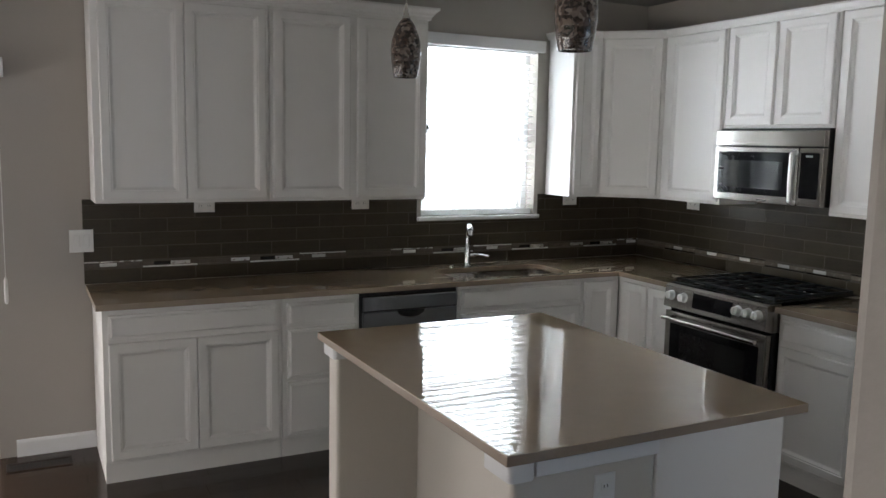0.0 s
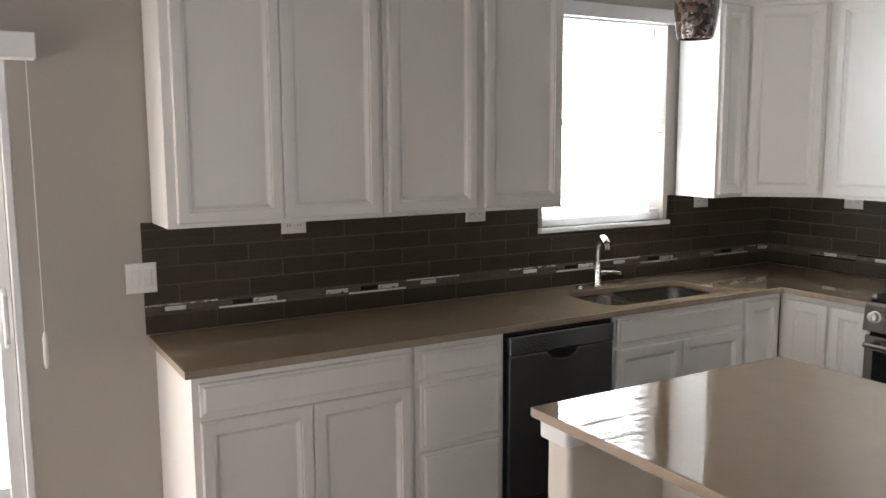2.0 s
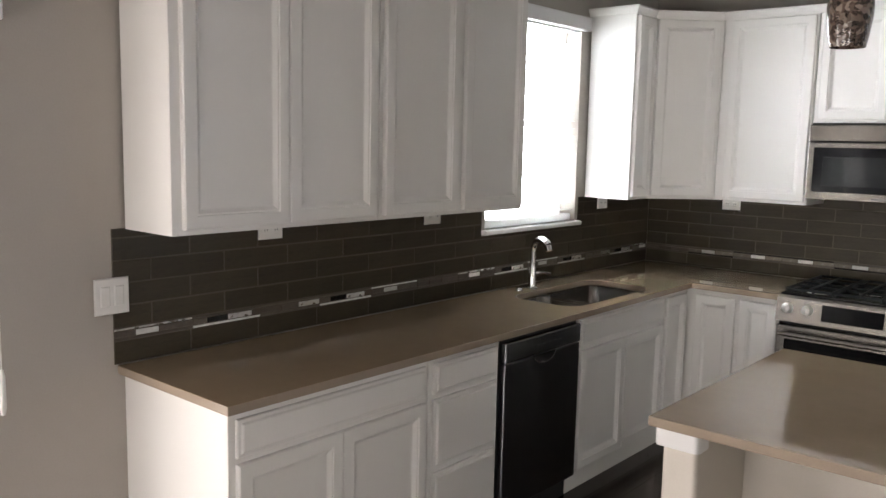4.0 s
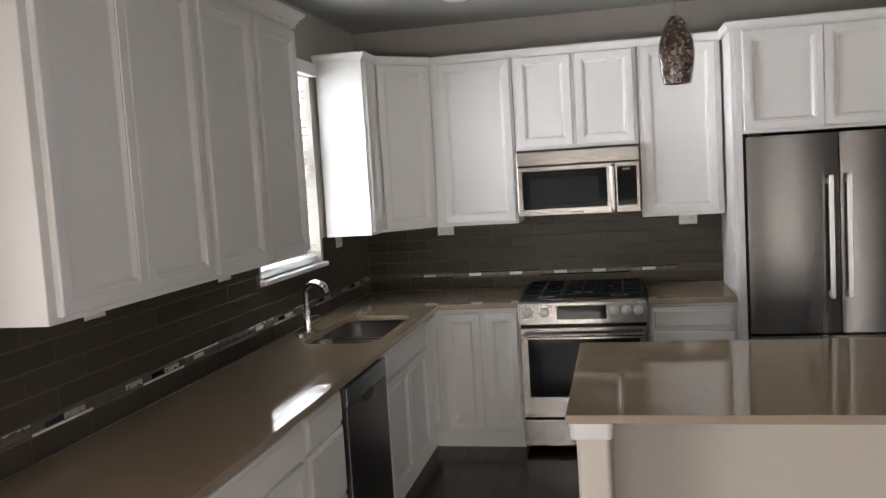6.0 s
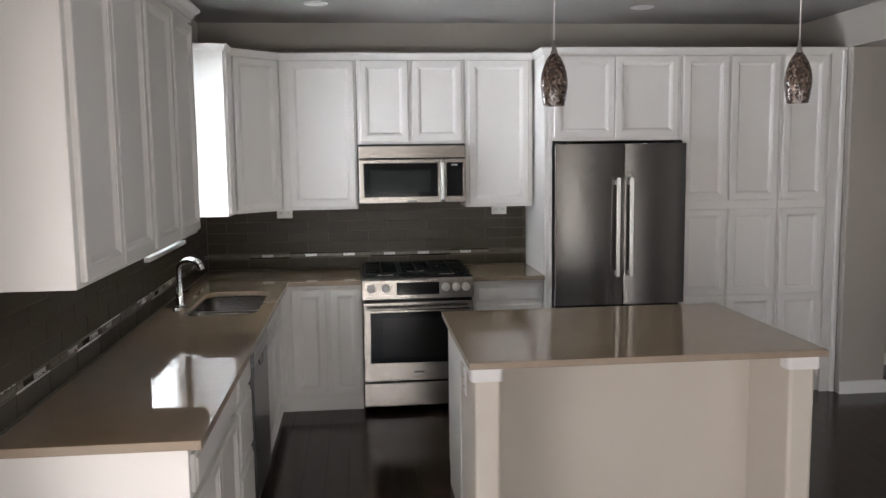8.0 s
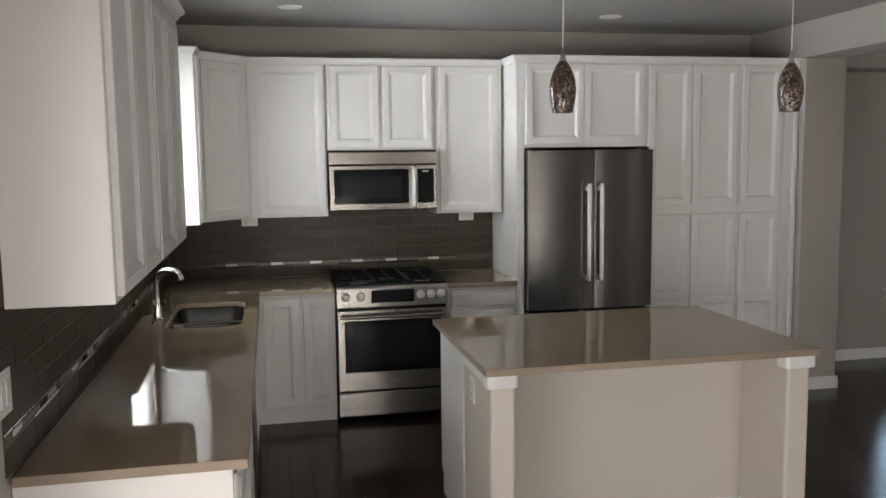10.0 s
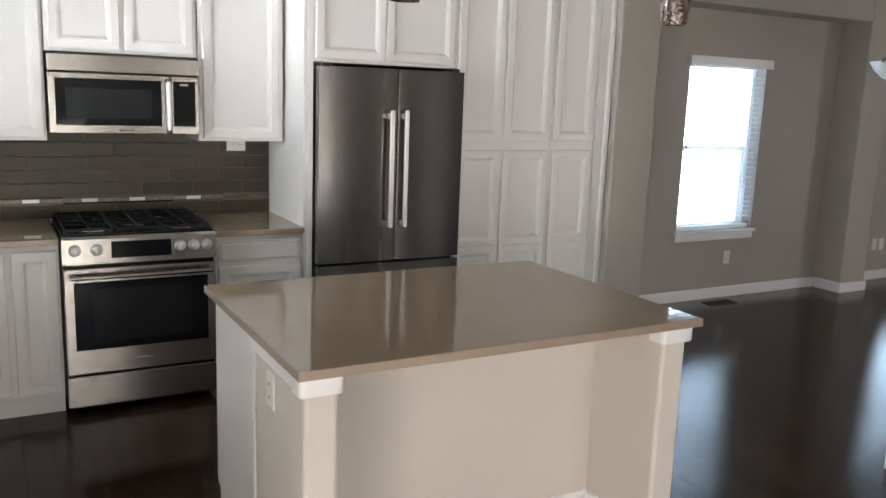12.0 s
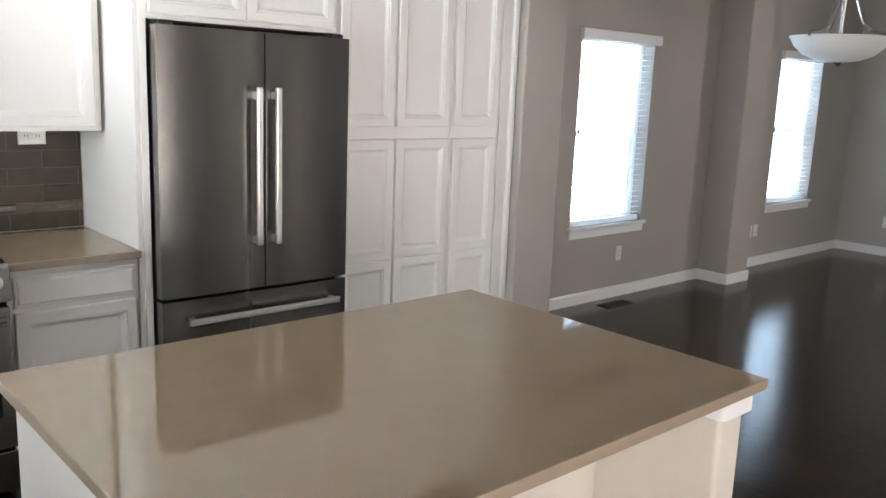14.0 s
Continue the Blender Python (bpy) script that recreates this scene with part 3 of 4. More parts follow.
east_base(3.144, 2.646, (("drawer_front", 3.122, 2.662, 0.732, 0.852), ("door", 3.122, 2.662, 0.125, 0.712)), "white base cabinet with one drawer over one door beside the range")

UY, UX = 4.735, 3.755
UB, UT = 1.372, 2.440


def north_upper(x0, x1, rows, label):
    return cabinet("wall_cabinet", Vector((x0, UY, 0)), N_U, x1 - x0, NORTH - UY - 0.014, UB, UT, [("door", a0 - x0, a1 - x0, 1.390, 2.405) for a0, a1 in rows], label)


def east_upper(y0, y1, rows, label, zb=UB):
    return cabinet("wall_cabinet", Vector((UX, y0, 0)), E_U, y0 - y1, EAST - UX - 0.014, zb, UT, [("door", y0 - a0, y0 - a1, zb + 0.018, 2.405) for a0, a1 in rows], label)


north_upper(0.335, 1.234, ((0.372, 0.7845), (0.7875, 1.212)), "tall white two-door wall cabinet with recessed panels")
north_upper(1.234, 2.190, ((1.256, 1.698), (1.741, 2.172)), "tall white two-door wall cabinet beside the window")
north_upper(3.241, 3.462, ((3.262, 3.452),), "narrow white wall cabinet beside the sink window")
east_upper(4.442, 3.912, ((4.385, 3.925),), "tall white single-door wall cabinet")
east_upper(3.910, 3.148, ((3.885, 3.547), (3.521, 3.170)), "short white two-door wall cabinet over the microwave", 1.826)
east_upper(3.146, 2.660, ((3.120, 2.690),), "tall white single-door wall cabinet between microwave and refrigerator")
# the corner cabinet has a slanting front
corner = thing("wall_cabinet", (3.75, 4.70, UB), "white corner wall cabinet with a slanting door", "cabinet", group="kitchen cabinets")
ca, cb = Vector((3.463, UY, 0)), Vector((UX, 4.443, 0))
poly = [ca, cb, Vector((EAST - 0.014, 4.443, 0)), Vector((EAST - 0.014, NORTH - 0.014, 0)), Vector((3.463, NORTH - 0.014, 0))]
part("body", rings(bmesh.new(), [[q + Z * UB for q in poly], [q + Z * UT for q in poly]]), cabinet_paint, corner)
cu = (cb - ca).normalized()
cl = (cb - ca).length
part("door", panel(bmesh.new(), ca, cu, 0.022, cl - 0.022, 1.390, 2.405, DOOR), cabinet_paint, corner)

# the tall units round the refrigerator
TX = 3.440
fp = cabinet("wall_cabinet", Vector((TX, 2.590, 0)), E_U, 0.900, EAST - TX - 0.004, 1.830, UT,
             [("door", 2.590 - 2.580, 2.590 - 2.1605, 1.850, 2.400), ("door", 2.590 - 2.1575, 2.590 - 1.712, 1.850, 2.400)], "deep white two-door cabinet over the refrigerator with a tall side panel")
part("side_panel", one(TX, 2.622, -0.002, EAST - 0.004, 2.644, UT, 0.002), cabinet_paint, fp)
part("stile", one(TX - 0.004, 2.590, -0.002, TX + 0.016, 2.6215, UT, 0.002), cabinet_paint, fp)
for y0, y1, rows, lab in ((1.690, 0.970, ((1.678, 1.352), (1.335, 0.986)), "tall white pantry cabinet with paired doors"),
                          (0.970, 0.528, ((0.952, 0.638),), "tall narrow white pantry cabinet at the end of the run")):
    cabinet("pantry_cabinet", Vector((TX, y0, 0)), E_U, y0 - y1, EAST - TX - 0.004, 0.105, UT,
            [("door", y0 - a0, y0 - a1, 1.405, 2.400) for a0, a1 in rows] + [("two_panel_door", y0 - a0, y0 - a1, 0.125, 1.345) for a0, a1 in rows], lab, 0.035)
bm = box(bmesh.new(), TX - 0.012, 0.541, 0.0, TX - 0.0015, 0.612, UT - 0.002, 0.003, 2)
box(bm, TX - 0.030, 0.505, 0.0, TX - 0.0015, 0.5405, UT - 0.002, 0.009, 3)
alone("trim", bm, cabinet_paint, "white stepped filler strip at the end of the pantry", "trim", kind="structure")

CROWN = ((0, 2.425), (0.012, 2.425), (0.014, 2.440), (0.024, 2.448), (0.030, 2.462), (0.046, 2.474), (0.052, 2.482), (0.052, 2.492), (0, 2.492))
bm = sweep(bmesh.new(), [(0.335, NORTH - 0.005), (0.335, UY), (2.190, UY), (2.190, NORTH - 0.005)], CROWN)
alone("crown_moulding", bm, cabinet_paint, "white stepped crown moulding on top of the wall cabinets", "moulding", kind="structure")
SMALL = ((0, 2.412), (0.008, 2.412), (0.012, 2.425), (0.022, 2.440), (0.026, 2.446), (0.026, 2.456), (0, 2.456))
bm = sweep(bmesh.new(), [(3.241, NORTH - 0.005), (3.241, UY), (3.463, UY), (UX, 4.443), (UX, 2.645)], SMALL)
alone("crown_moulding", bm, cabinet_paint, "slim white crown moulding along the corner cabinets", "moulding", kind="structure")
bm = sweep(bmesh.new(), [(UX + 0.10, 2.645), (TX, 2.645), (TX, 0.52), (EAST - 0.01, 0.52)], SMALL)
alone("crown_moulding", bm, cabinet_paint, "slim white crown moulding along the pantry cabinets", "moulding", kind="structure")

# ---- worktops, sink and tap ----
HOLE = rounded(2.290, 4.475, 3.085, 4.865, 0.10, CT)
TF, TE = NORTH - 0.014, EAST - 0.014
bm = slab([(0.296, 4.392), (3.405, 4.392), (3.405, 3.906), (TE, 3.906), (TE, TF), (0.296, TF)], CT, 0.914, HOLE)
worktop(bm, "polished taupe quartz worktop with a cut-out for the sink")
bm = slab([(3.405, 3.144), (3.405, 2.646), (TE, 2.646), (TE, 3.144)], CT, 0.914)
worktop(bm, "short polished taupe quartz worktop between range and refrigerator")

sink = thing("kitchen_sink", (2.73, 4.67, 0.70), "stainless steel undermount sink with one small and one large bowl", "sink")
for x0, x1, y0, y1, zb in ((2.295, 2.590, 4.480, 4.860, 0.76), (2.612, 3.080, 4.480, 4.860, 0.70)):
    bm = bmesh.new()
    rings(bm, [rounded(x0 - 0.012, y0 - 0.012, x1 + 0.012, y1 + 0.012, 0.075, CT - 0.002), rounded(x0, y0, x1, y1, 0.07, CT - 0.004), rounded(x0 + 0.008, y0 + 0.008, x1 - 0.008, y1 - 0.008, 0.07, zb + 0.05),
               rounded(x0 + 0.03, y0 + 0.03, x1 - 0.03, y1 - 0.03, 0.06, zb + 0.008), rounded(x0 + 0.06, y0 + 0.06, x1 - 0.06, y1 - 0.06, 0.04, zb)], False, True)
    bowl = part("bowl", bm, sink_steel, sink, smooth=True)
    bm = bmesh.new()
    turned(bm, (x0 + x1) / 2, (y0 + y1) / 2, ((0.042, zb + 0.001), (0.042, zb + 0.005), (0.030, zb + 0.006), (0.026, zb + 0.002)), 20)
    part("drain", bm, chrome, bowl, smooth=True)
bm = bmesh.new()
box(bm, 2.588, 4.478, 0.80, 2.612, 4.862, CT - 0.010, 0.008, 3)
part("divider", bm, chrome, sink, "polished steel divider", smooth=True)

tap = thing("kitchen_faucet", (2.588, 4.925, 0.914), "chrome gooseneck kitchen faucet with a pull-down head", "faucet")
fx, fy = 2.588, 4.925
bm = bmesh.new()
turned(bm, fx, fy, ((0.030, 0.914), (0.030, 0.920), (0.024, 0.926), (0.021, 0.95), (0.019, 1.03), (0.015, 1.05)), 20)
part("base", bm, chrome, tap, smooth=True)
bm = bmesh.new()
arc = [(fx, fy, 1.03), (fx, fy, 1.10)]
for i in range(9):
    t = math.pi - math.pi * 0.80 * i / 8
    reach = 0.075 + 0.075 * math.cos(t)
    arc.append((fx - 0.38 * reach, fy - 0.925 * reach, 1.125 + 0.058 * math.sin(t)))
tube(bm, arc, [0.015] * 5 + [0.016, 0.018, 0.020, 0.021, 0.022, 0.021], 14)
part("spout", bm, chrome, tap, smooth=True)
bm = bmesh.new()
tube(bm, [(fx - 0.38 * 0.137, fy - 0.925 * 0.137, 1.158), (fx - 0.38 * 0.148, fy - 0.925 * 0.148, 1.132)], [0.021, 0.018], 14)
part("spray_head", bm, chrome, tap, smooth=True)
bm = bmesh.new()
tube(bm, [(fx + 0.015, fy, 0.985), (fx + 0.055, fy - 0.004, 0.988), (fx + 0.062, fy - 0.004, 0.990)], [0.014, 0.014, 0.010], 12)
tube(bm, [(fx + 0.058, fy - 0.004, 0.990), (fx + 0.10, fy - 0.008, 0.987), (fx + 0.150, fy - 0.012, 0.975)], [0.007, 0.008, 0.009], 10)
part("lever", bm, chrome, tap, smooth=True)
bm = bmesh.new()
turned(bm, 2.470, 4.925, ((0.018, 0.914), (0.018, 0.922), (0.014, 0.928), (0.010, 0.930)), 16)
alone("sink_button", bm, chrome, "small round chrome button on the worktop beside the faucet", "sink button", smooth=True)

# ---- appliances ----
dw = thing("dishwasher", (1.955, BY, 0), "dark stainless steel dishwasher under the worktop", "dishwasher")
part("tub", one(1.658, BY + 0.002, 0.10, 2.254, 5.00, CT - 0.004), dark_plastic, dw)
part("toe_panel", one(1.662, BY + 0.03, 0.0, 2.250, BY + 0.05, 0.11), dark_plastic, dw)
part("door_panel", one(1.664, BY - 0.026, 0.115, 2.248, BY, 0.768, 0.006, 2), black_steel, dw, "black stainless steel")
part("control_panel", one(1.664, BY - 0.030, 0.772, 2.248, BY, 0.858, 0.006, 2), slate_steel, dw, "slate grey steel control strip")
bm = bmesh.new()
scoop = [(1.955 + 0.085 * math.cos(math.pi * i / 14), 0.7705 - 0.042 * math.sin(math.pi * i / 14)) for i in range(15)]
rings(bm, [[Vector((x, BY - d, z)) for x, z in scoop] for d in (0.0245, 0.0285)], True, True)
grip = part("pocket_handle", bm, black_enamel, dw, "dark scooped grip")
bm = bmesh.new()
tube(bm, [(x, BY - 0.028, z) for x, z in scoop[1:-1]], 0.0025, 8)
part("lip", bm, steel, grip, "thin steel lip", smooth=True)
for i in range(7):
    part("control_mark", one(1.80 + i * 0.045, BY - 0.0310, 0.813, 1.812 + i * 0.045, BY - 0.0298, 0.817), dim_marking, dw)

rg = thing("gas_range", (3.70, 3.525, 0), "stainless steel slide-in gas range with black cooktop and oven window", "range")
RY0, RY1 = 3.150, 3.900
RF = 3.372
part("body", one(RF + 0.035, RY0 + 0.004, 0.03, EAST - 0.02, RY1 - 0.004, 0.905), black_enamel, rg)
part("storage_drawer", one(RF, RY0 + 0.002, 0.045, RF + 0.034, RY1 - 0.002, 0.205, 0.004, 2), steel, rg)
od = part("oven_door", one(RF - 0.004, RY0 + 0.002, 0.218, RF + 0.034, RY1 - 0.002, 0.765, 0.005, 2), steel, rg)
part("oven_window", one(RF - 0.007, RY0 + 0.048, 0.345, RF - 0.003, RY1 - 0.048, 0.695, 0.001), black_gloss, od, "black glass oven window")
part("inner_window", one(RF - 0.0085, RY0 + 0.13, 0.385, RF - 0.0068, RY1 - 0.13, 0.655, 0.0005), oven_glass, od)
part("maker_mark", one(RF - 0.0052, 3.49, 0.275, RF - 0.0038, 3.56, 0.285), marking, od)
bm = bmesh.new()
tube(bm, [(RF - 0.052, RY0 + 0.03, 0.728), (RF - 0.052, RY1 - 0.03, 0.728)], 0.012, 14)
hd = part("oven_handle", bm, steel, od, "round steel bar handle", smooth=True)
for y in (RY0 + 0.055, RY1 - 0.055):
    part("handle_bracket", one(RF - 0.054, y - 0.012, 0.720, RF - 0.003, y + 0.012, 0.736, 0.003), steel, od)
bm = bmesh.new()
xs = ((RF + 0.034, 0.775), (RF - 0.020, 0.790), (RF - 0.008, 0.912), (RF + 0.010, 0.924), (RF + 0.09, 0.924), (RF + 0.09, 0.775))
rings(bm, [[Vector((x, y, z)) for x, z in xs] for y in (RY0, RY1)])
cp = part("control_panel", bm, steel, rg)
lean = Vector((0.012, 0, 0.122)).normalized()
outw = Vector((-0.122, 0, 0.012)).normalized()


def on_panel(y, z, off):
    return Vector((RF - 0.020 + (z - 0.790) * 0.012 / 0.122, y, z)) + outw * off


bm = bmesh.new()
rings(bm, [[on_panel(3.383, 0.815, d), on_panel(3.672, 0.815, d), on_panel(3.672, 0.897, d), on_panel(3.383, 0.897, d)] for d in (0, 0.003)])
part("display", bm, black_gloss, rg, "black glass display")
for y in (3.842, 3.742, 3.338, 3.268, 3.202):
    bm = bmesh.new()
    tube(bm, [on_panel(y, 0.860, 0), on_panel(y, 0.860, 0.006), on_panel(y, 0.860, 0.008), on_panel(y, 0.860, 0.034), on_panel(y, 0.860, 0.036)], [0.029, 0.029, 0.024, 0.022, 0.019], 20)
    kn = part("knob", bm, handle_steel, rg, smooth=True)
    bm = bmesh.new()
    c = on_panel(y, 0.860, 0.039)
    box(bm, c.x - 0.004, y - 0.004, 0.842, c.x + 0.004, y + 0.004, 0.878, 0.002)
    part("knob_grip", bm, handle_steel, kn)
part("cooktop", one(RF + 0.030, RY0 + 0.004, 0.9245, TE - 0.02, RY1 - 0.004, 0.934, 0.003), black_enamel, rg)
for bx, by, r in ((3.53, 3.74, 0.045), (3.86, 3.74, 0.04), (3.70, 3.525, 0.055), (3.53, 3.31, 0.045), (3.86, 3.31, 0.04)):
    bm = bmesh.new()
    turned(bm, bx, by, ((r + 0.022, 0.934), (r + 0.020, 0.937), (r + 0.004, 0.939), (r, 0.9405)), 20)
    burner = part("burner", bm, nickel, rg, "bright metal burner ring", smooth=True)
    bm = bmesh.new()
    turned(bm, bx, by, ((r * 0.95, 0.941), (r * 0.95, 0.944), (r * 0.85, 0.946), (r * 0.4, 0.947)), 20)
    part("burner_cap", bm, black_enamel, burner, "black burner cap", smooth=True)
for g0, g1 in ((RY0 + 0.015, RY0 + 0.255), (RY0 + 0.262, RY1 - 0.262), (RY1 - 0.255, RY1 - 0.015)):
    bm = bmesh.new()
    for y in (g0, g1 - 0.012):
        box(bm, 3.425, y, 0.944, TE - 0.045, y + 0.012, 0.956, 0.002)
    for x in (3.425, 3.58, 3.70, 3.83, TE - 0.057):
        box(bm, x, g0 + 0.0125, 0.9445, x + 0.012, g1 - 0.0125, 0.957, 0.002)
    ym = (g0 + g1) / 2
    box(bm, 3.44, ym - 0.006, 0.949, TE - 0.06, ym + 0.006, 0.959, 0.002)
    for x in (3.427, TE - 0.055):
        for y in (g0 + 0.001, g1 - 0.011):
            box(bm, x, y, 0.934, x + 0.010, y + 0.010, 0.9445)
    part("grate", bm, cast_iron, rg)

MX = 3.700
mw = thing("microwave_oven", (3.88, 3.528, 1.40), "stainless steel over-the-range microwave with a black glass door", "microwave")
M0, M1 = 3.152, 3.904
part("case", one(MX + 0.03, M0 + 0.002, 1.414, EAST - 0.016, M1 - 0.002, 1.8255), dark_plastic, mw)
part("vent_strip", one(MX - 0.006, M0, 1.727, MX + 0.029, M1, 1.813, 0.004, 2), steel, mw)
md = part("door", one(MX - 0.010, M0 + 0.155, 1.412, MX + 0.029, M1, 1.722, 0.005, 2), steel, mw)
part("door_glass", one(MX - 0.0125, M0 + 0.200, 1.455, MX - 0.0095, M1 - 0.032, 1.694, 0.001), black_gloss, md)
part("window_screen", one(MX - 0.0138, M0 + 0.250, 1.490, MX - 0.0122, M1 - 0.080, 1.645, 0.0005), screen_grey, md)
bm = bmesh.new()
tube(bm, [(MX - 0.012, M0 + 0.168, 1.428), (MX - 0.040, M0 + 0.168, 1.436), (MX - 0.044, M0 + 0.168, 1.565), (MX - 0.040, M0 + 0.168, 1.690), (MX - 0.012, M0 + 0.168, 1.698)], 0.0145, 14)
part("handle", bm, handle_steel, md, "upright satin steel bar handle", smooth=True)
ctl = part("control_panel", one(MX - 0.010, M0, 1.412, MX + 0.029, M0 + 0.150, 1.722, 0.005, 2), steel, mw)
part("keypad", one(MX - 0.0125, M0 + 0.022, 1.455, MX - 0.0095, M0 + 0.138, 1.694, 0.001), black_gloss, ctl)
bm = bmesh.new()
for i in range(4):
    box(bm, MX - 0.0135, M0 + 0.062 + i * 0.011, 1.672, MX - 0.0123, M0 + 0.069 + i * 0.011, 1.682)
part("clock_digits", bm, digits, ctl)
part("maker_mark", one(MX - 0.0112, 3.50, 1.424, MX - 0.0098, 3.57, 1.433), marking, md)
part("underside_filter", one(MX + 0.06, M0 + 0.10, 1.409, EAST - 0.08, M1 - 0.10, 1.4135), steel_dark, mw)

fr = thing("refrigerator", (3.75, 2.14, 0), "tall dark stainless steel French-door refrigerator with a bottom freezer", "refrigerator")
F0, F1, FX = 1.672, 2.582, 3.364
part("case", one(FX + 0.075, F0 + 0.006, 0.02, EAST - 0.03, F1 - 0.004, 1.795, 0.004), steel_dark, fr)
mid = 2.106


def bowed(y0, y1, z0, z1, bow=0.007):
    bm = bmesh.new()
    k = 10
    front = [(y0 + (y1 - y0) * i / k, FX - bow * math.sin(math.pi * i / k)) for i in range(k + 1)]
    pts = [(FX + 0.070, y0), (FX + 0.006, y0)] + [(x + (0.002 if i in (0, k) else 0), y) for i, (y, x) in enumerate(front)] + [(FX + 0.006, y1), (FX + 0.070, y1)]
    return rings(bm, [[Vector((x, y, z)) for x, y in pts] for z in (z0, z1)])


dl = part("door", bowed(mid + 0.003, F1, 0.705, 1.808), steel_dark, fr, smooth=True)
dr = part("door", bowed(F0, mid - 0.003, 0.705, 1.808), steel_dark, fr, smooth=True)
fz = part("freezer_drawer", bowed(F0, F1, 0.09, 0.690), steel_dark, fr, smooth=True)
part("toe_grille", one(FX + 0.04, F0 + 0.01, 0.0, FX + 0.07, F1 - 0.01, 0.085), dark_plastic, fr)
part("gasket", one(FX + 0.0705, F0 + 0.012, 0.06, FX + 0.0745, F1 - 0.012, 1.79), rubber, fr)
for leaf, y in ((dl, mid + 0.055), (dr, mid - 0.036)):
    part("door_handle", one(FX - 0.062, y - 0.013, 0.905, FX - 0.042, y + 0.013, 1.580, 0.005, 2), handle_steel, leaf, "flat brushed steel bar handle")
    for z in (0.925, 1.545):
        part("handle_mount", one(FX - 0.0425, y - 0.010, z - 0.016, FX - 0.001, y + 0.010, z + 0.016, 0.003), handle_steel, leaf)
part("door_handle", one(FX - 0.062, F0 + 0.07, 0.592, FX - 0.042, F1 - 0.09, 0.620, 0.005, 2), handle_steel, fz, "flat brushed steel bar handle")
for y in (F0 + 0.09, F1 - 0.12):
    part("handle_mount", one(FX - 0.0425, y - 0.014, 0.597, FX - 0.001, y + 0.014, 0.615, 0.003), handle_steel, fz)
for y in (F0 + 0.05, F1 - 0.05):
    part("hinge_cover", one(FX + 0.02, y - 0.03, 1.8085, FX + 0.11, y + 0.03, 1.826, 0.004), dark_plastic, fr)

# ---- island ----
IX0, IX1, IY0, IY1 = 1.091, 2.210, 1.945, 3.480
worktop(slab([(IX0, IY0), (IX1, IY0), (IX1, IY1), (IX0, IY1)], CT, 0.914), "polished taupe quartz worktop on the island")
isl = thing("kitchen_island", (1.65, 2.71, 0), "kitchen island with beige painted knee walls and white cabinet ends", "island")
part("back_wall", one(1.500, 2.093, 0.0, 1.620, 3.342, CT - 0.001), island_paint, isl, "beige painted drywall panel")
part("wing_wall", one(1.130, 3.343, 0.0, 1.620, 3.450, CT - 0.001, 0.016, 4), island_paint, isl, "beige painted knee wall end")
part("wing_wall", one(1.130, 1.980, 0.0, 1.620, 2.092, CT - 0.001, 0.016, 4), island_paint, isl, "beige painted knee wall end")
part("cabinet_body", one(1.621, 1.989, 0.105, 2.125, 3.440, CT - 0.001, 0.002), cabinet_paint, isl)
part("toe_kick", one(1.621, 2.00, 0.0, 2.085, 3.41, 0.105), cabinet_paint, isl)
for y0, y1 in ((3.4405, 3.4535), (1.976, 1.9885)):
    bm = bmesh.new()
    pts = [(1.622, 0.0), (2.095, 0.0), (2.095, 0.11), (2.135, 0.13), (2.135, CT - 0.001), (1.622, CT - 0.001)]
    rings(bm, [[Vector((x, y, z)) for x, z in pts] for y in (y0, y1)])
    part("end_panel", bm, cabinet_paint, isl, "white painted end panel")
for y0, y1 in ((3.332, 3.470), (1.962, 2.112)):
    bm = rings(bmesh.new(), [rounded(1.114, y0 + 0.002, 1.194, y1 - 0.002, 0.018, 0.826, 4), rounded(1.112, y0, 1.196, y1, 0.020, 0.829, 4), rounded(1.112, y0, 1.196, y1, 0.020, CT - 0.0005, 4)])
    part("post_cap", bm, trim_paint, isl, "white painted post cap", smooth=True)
for y0, y1 in ((3.4505, 3.466), (1.966, 1.9795)):
    part("trim_band", one(1.1965, y0, 0.832, 1.6215, y1, CT - 0.0005, 0.003), trim_paint, isl)
bm = sweep(bmesh.new(), [(1.62, 3.450), (1.130, 3.450), (1.130, 3.343), (1.500, 3.343), (1.500, 2.092), (1.130, 2.092), (1.130, 1.980), (1.620, 1.980)][::-1], tuple((-o, z) for o, z in BASE))
part("baseboard", bm, trim_paint, isl, "white painted baseboard")

# ---- lamps ----


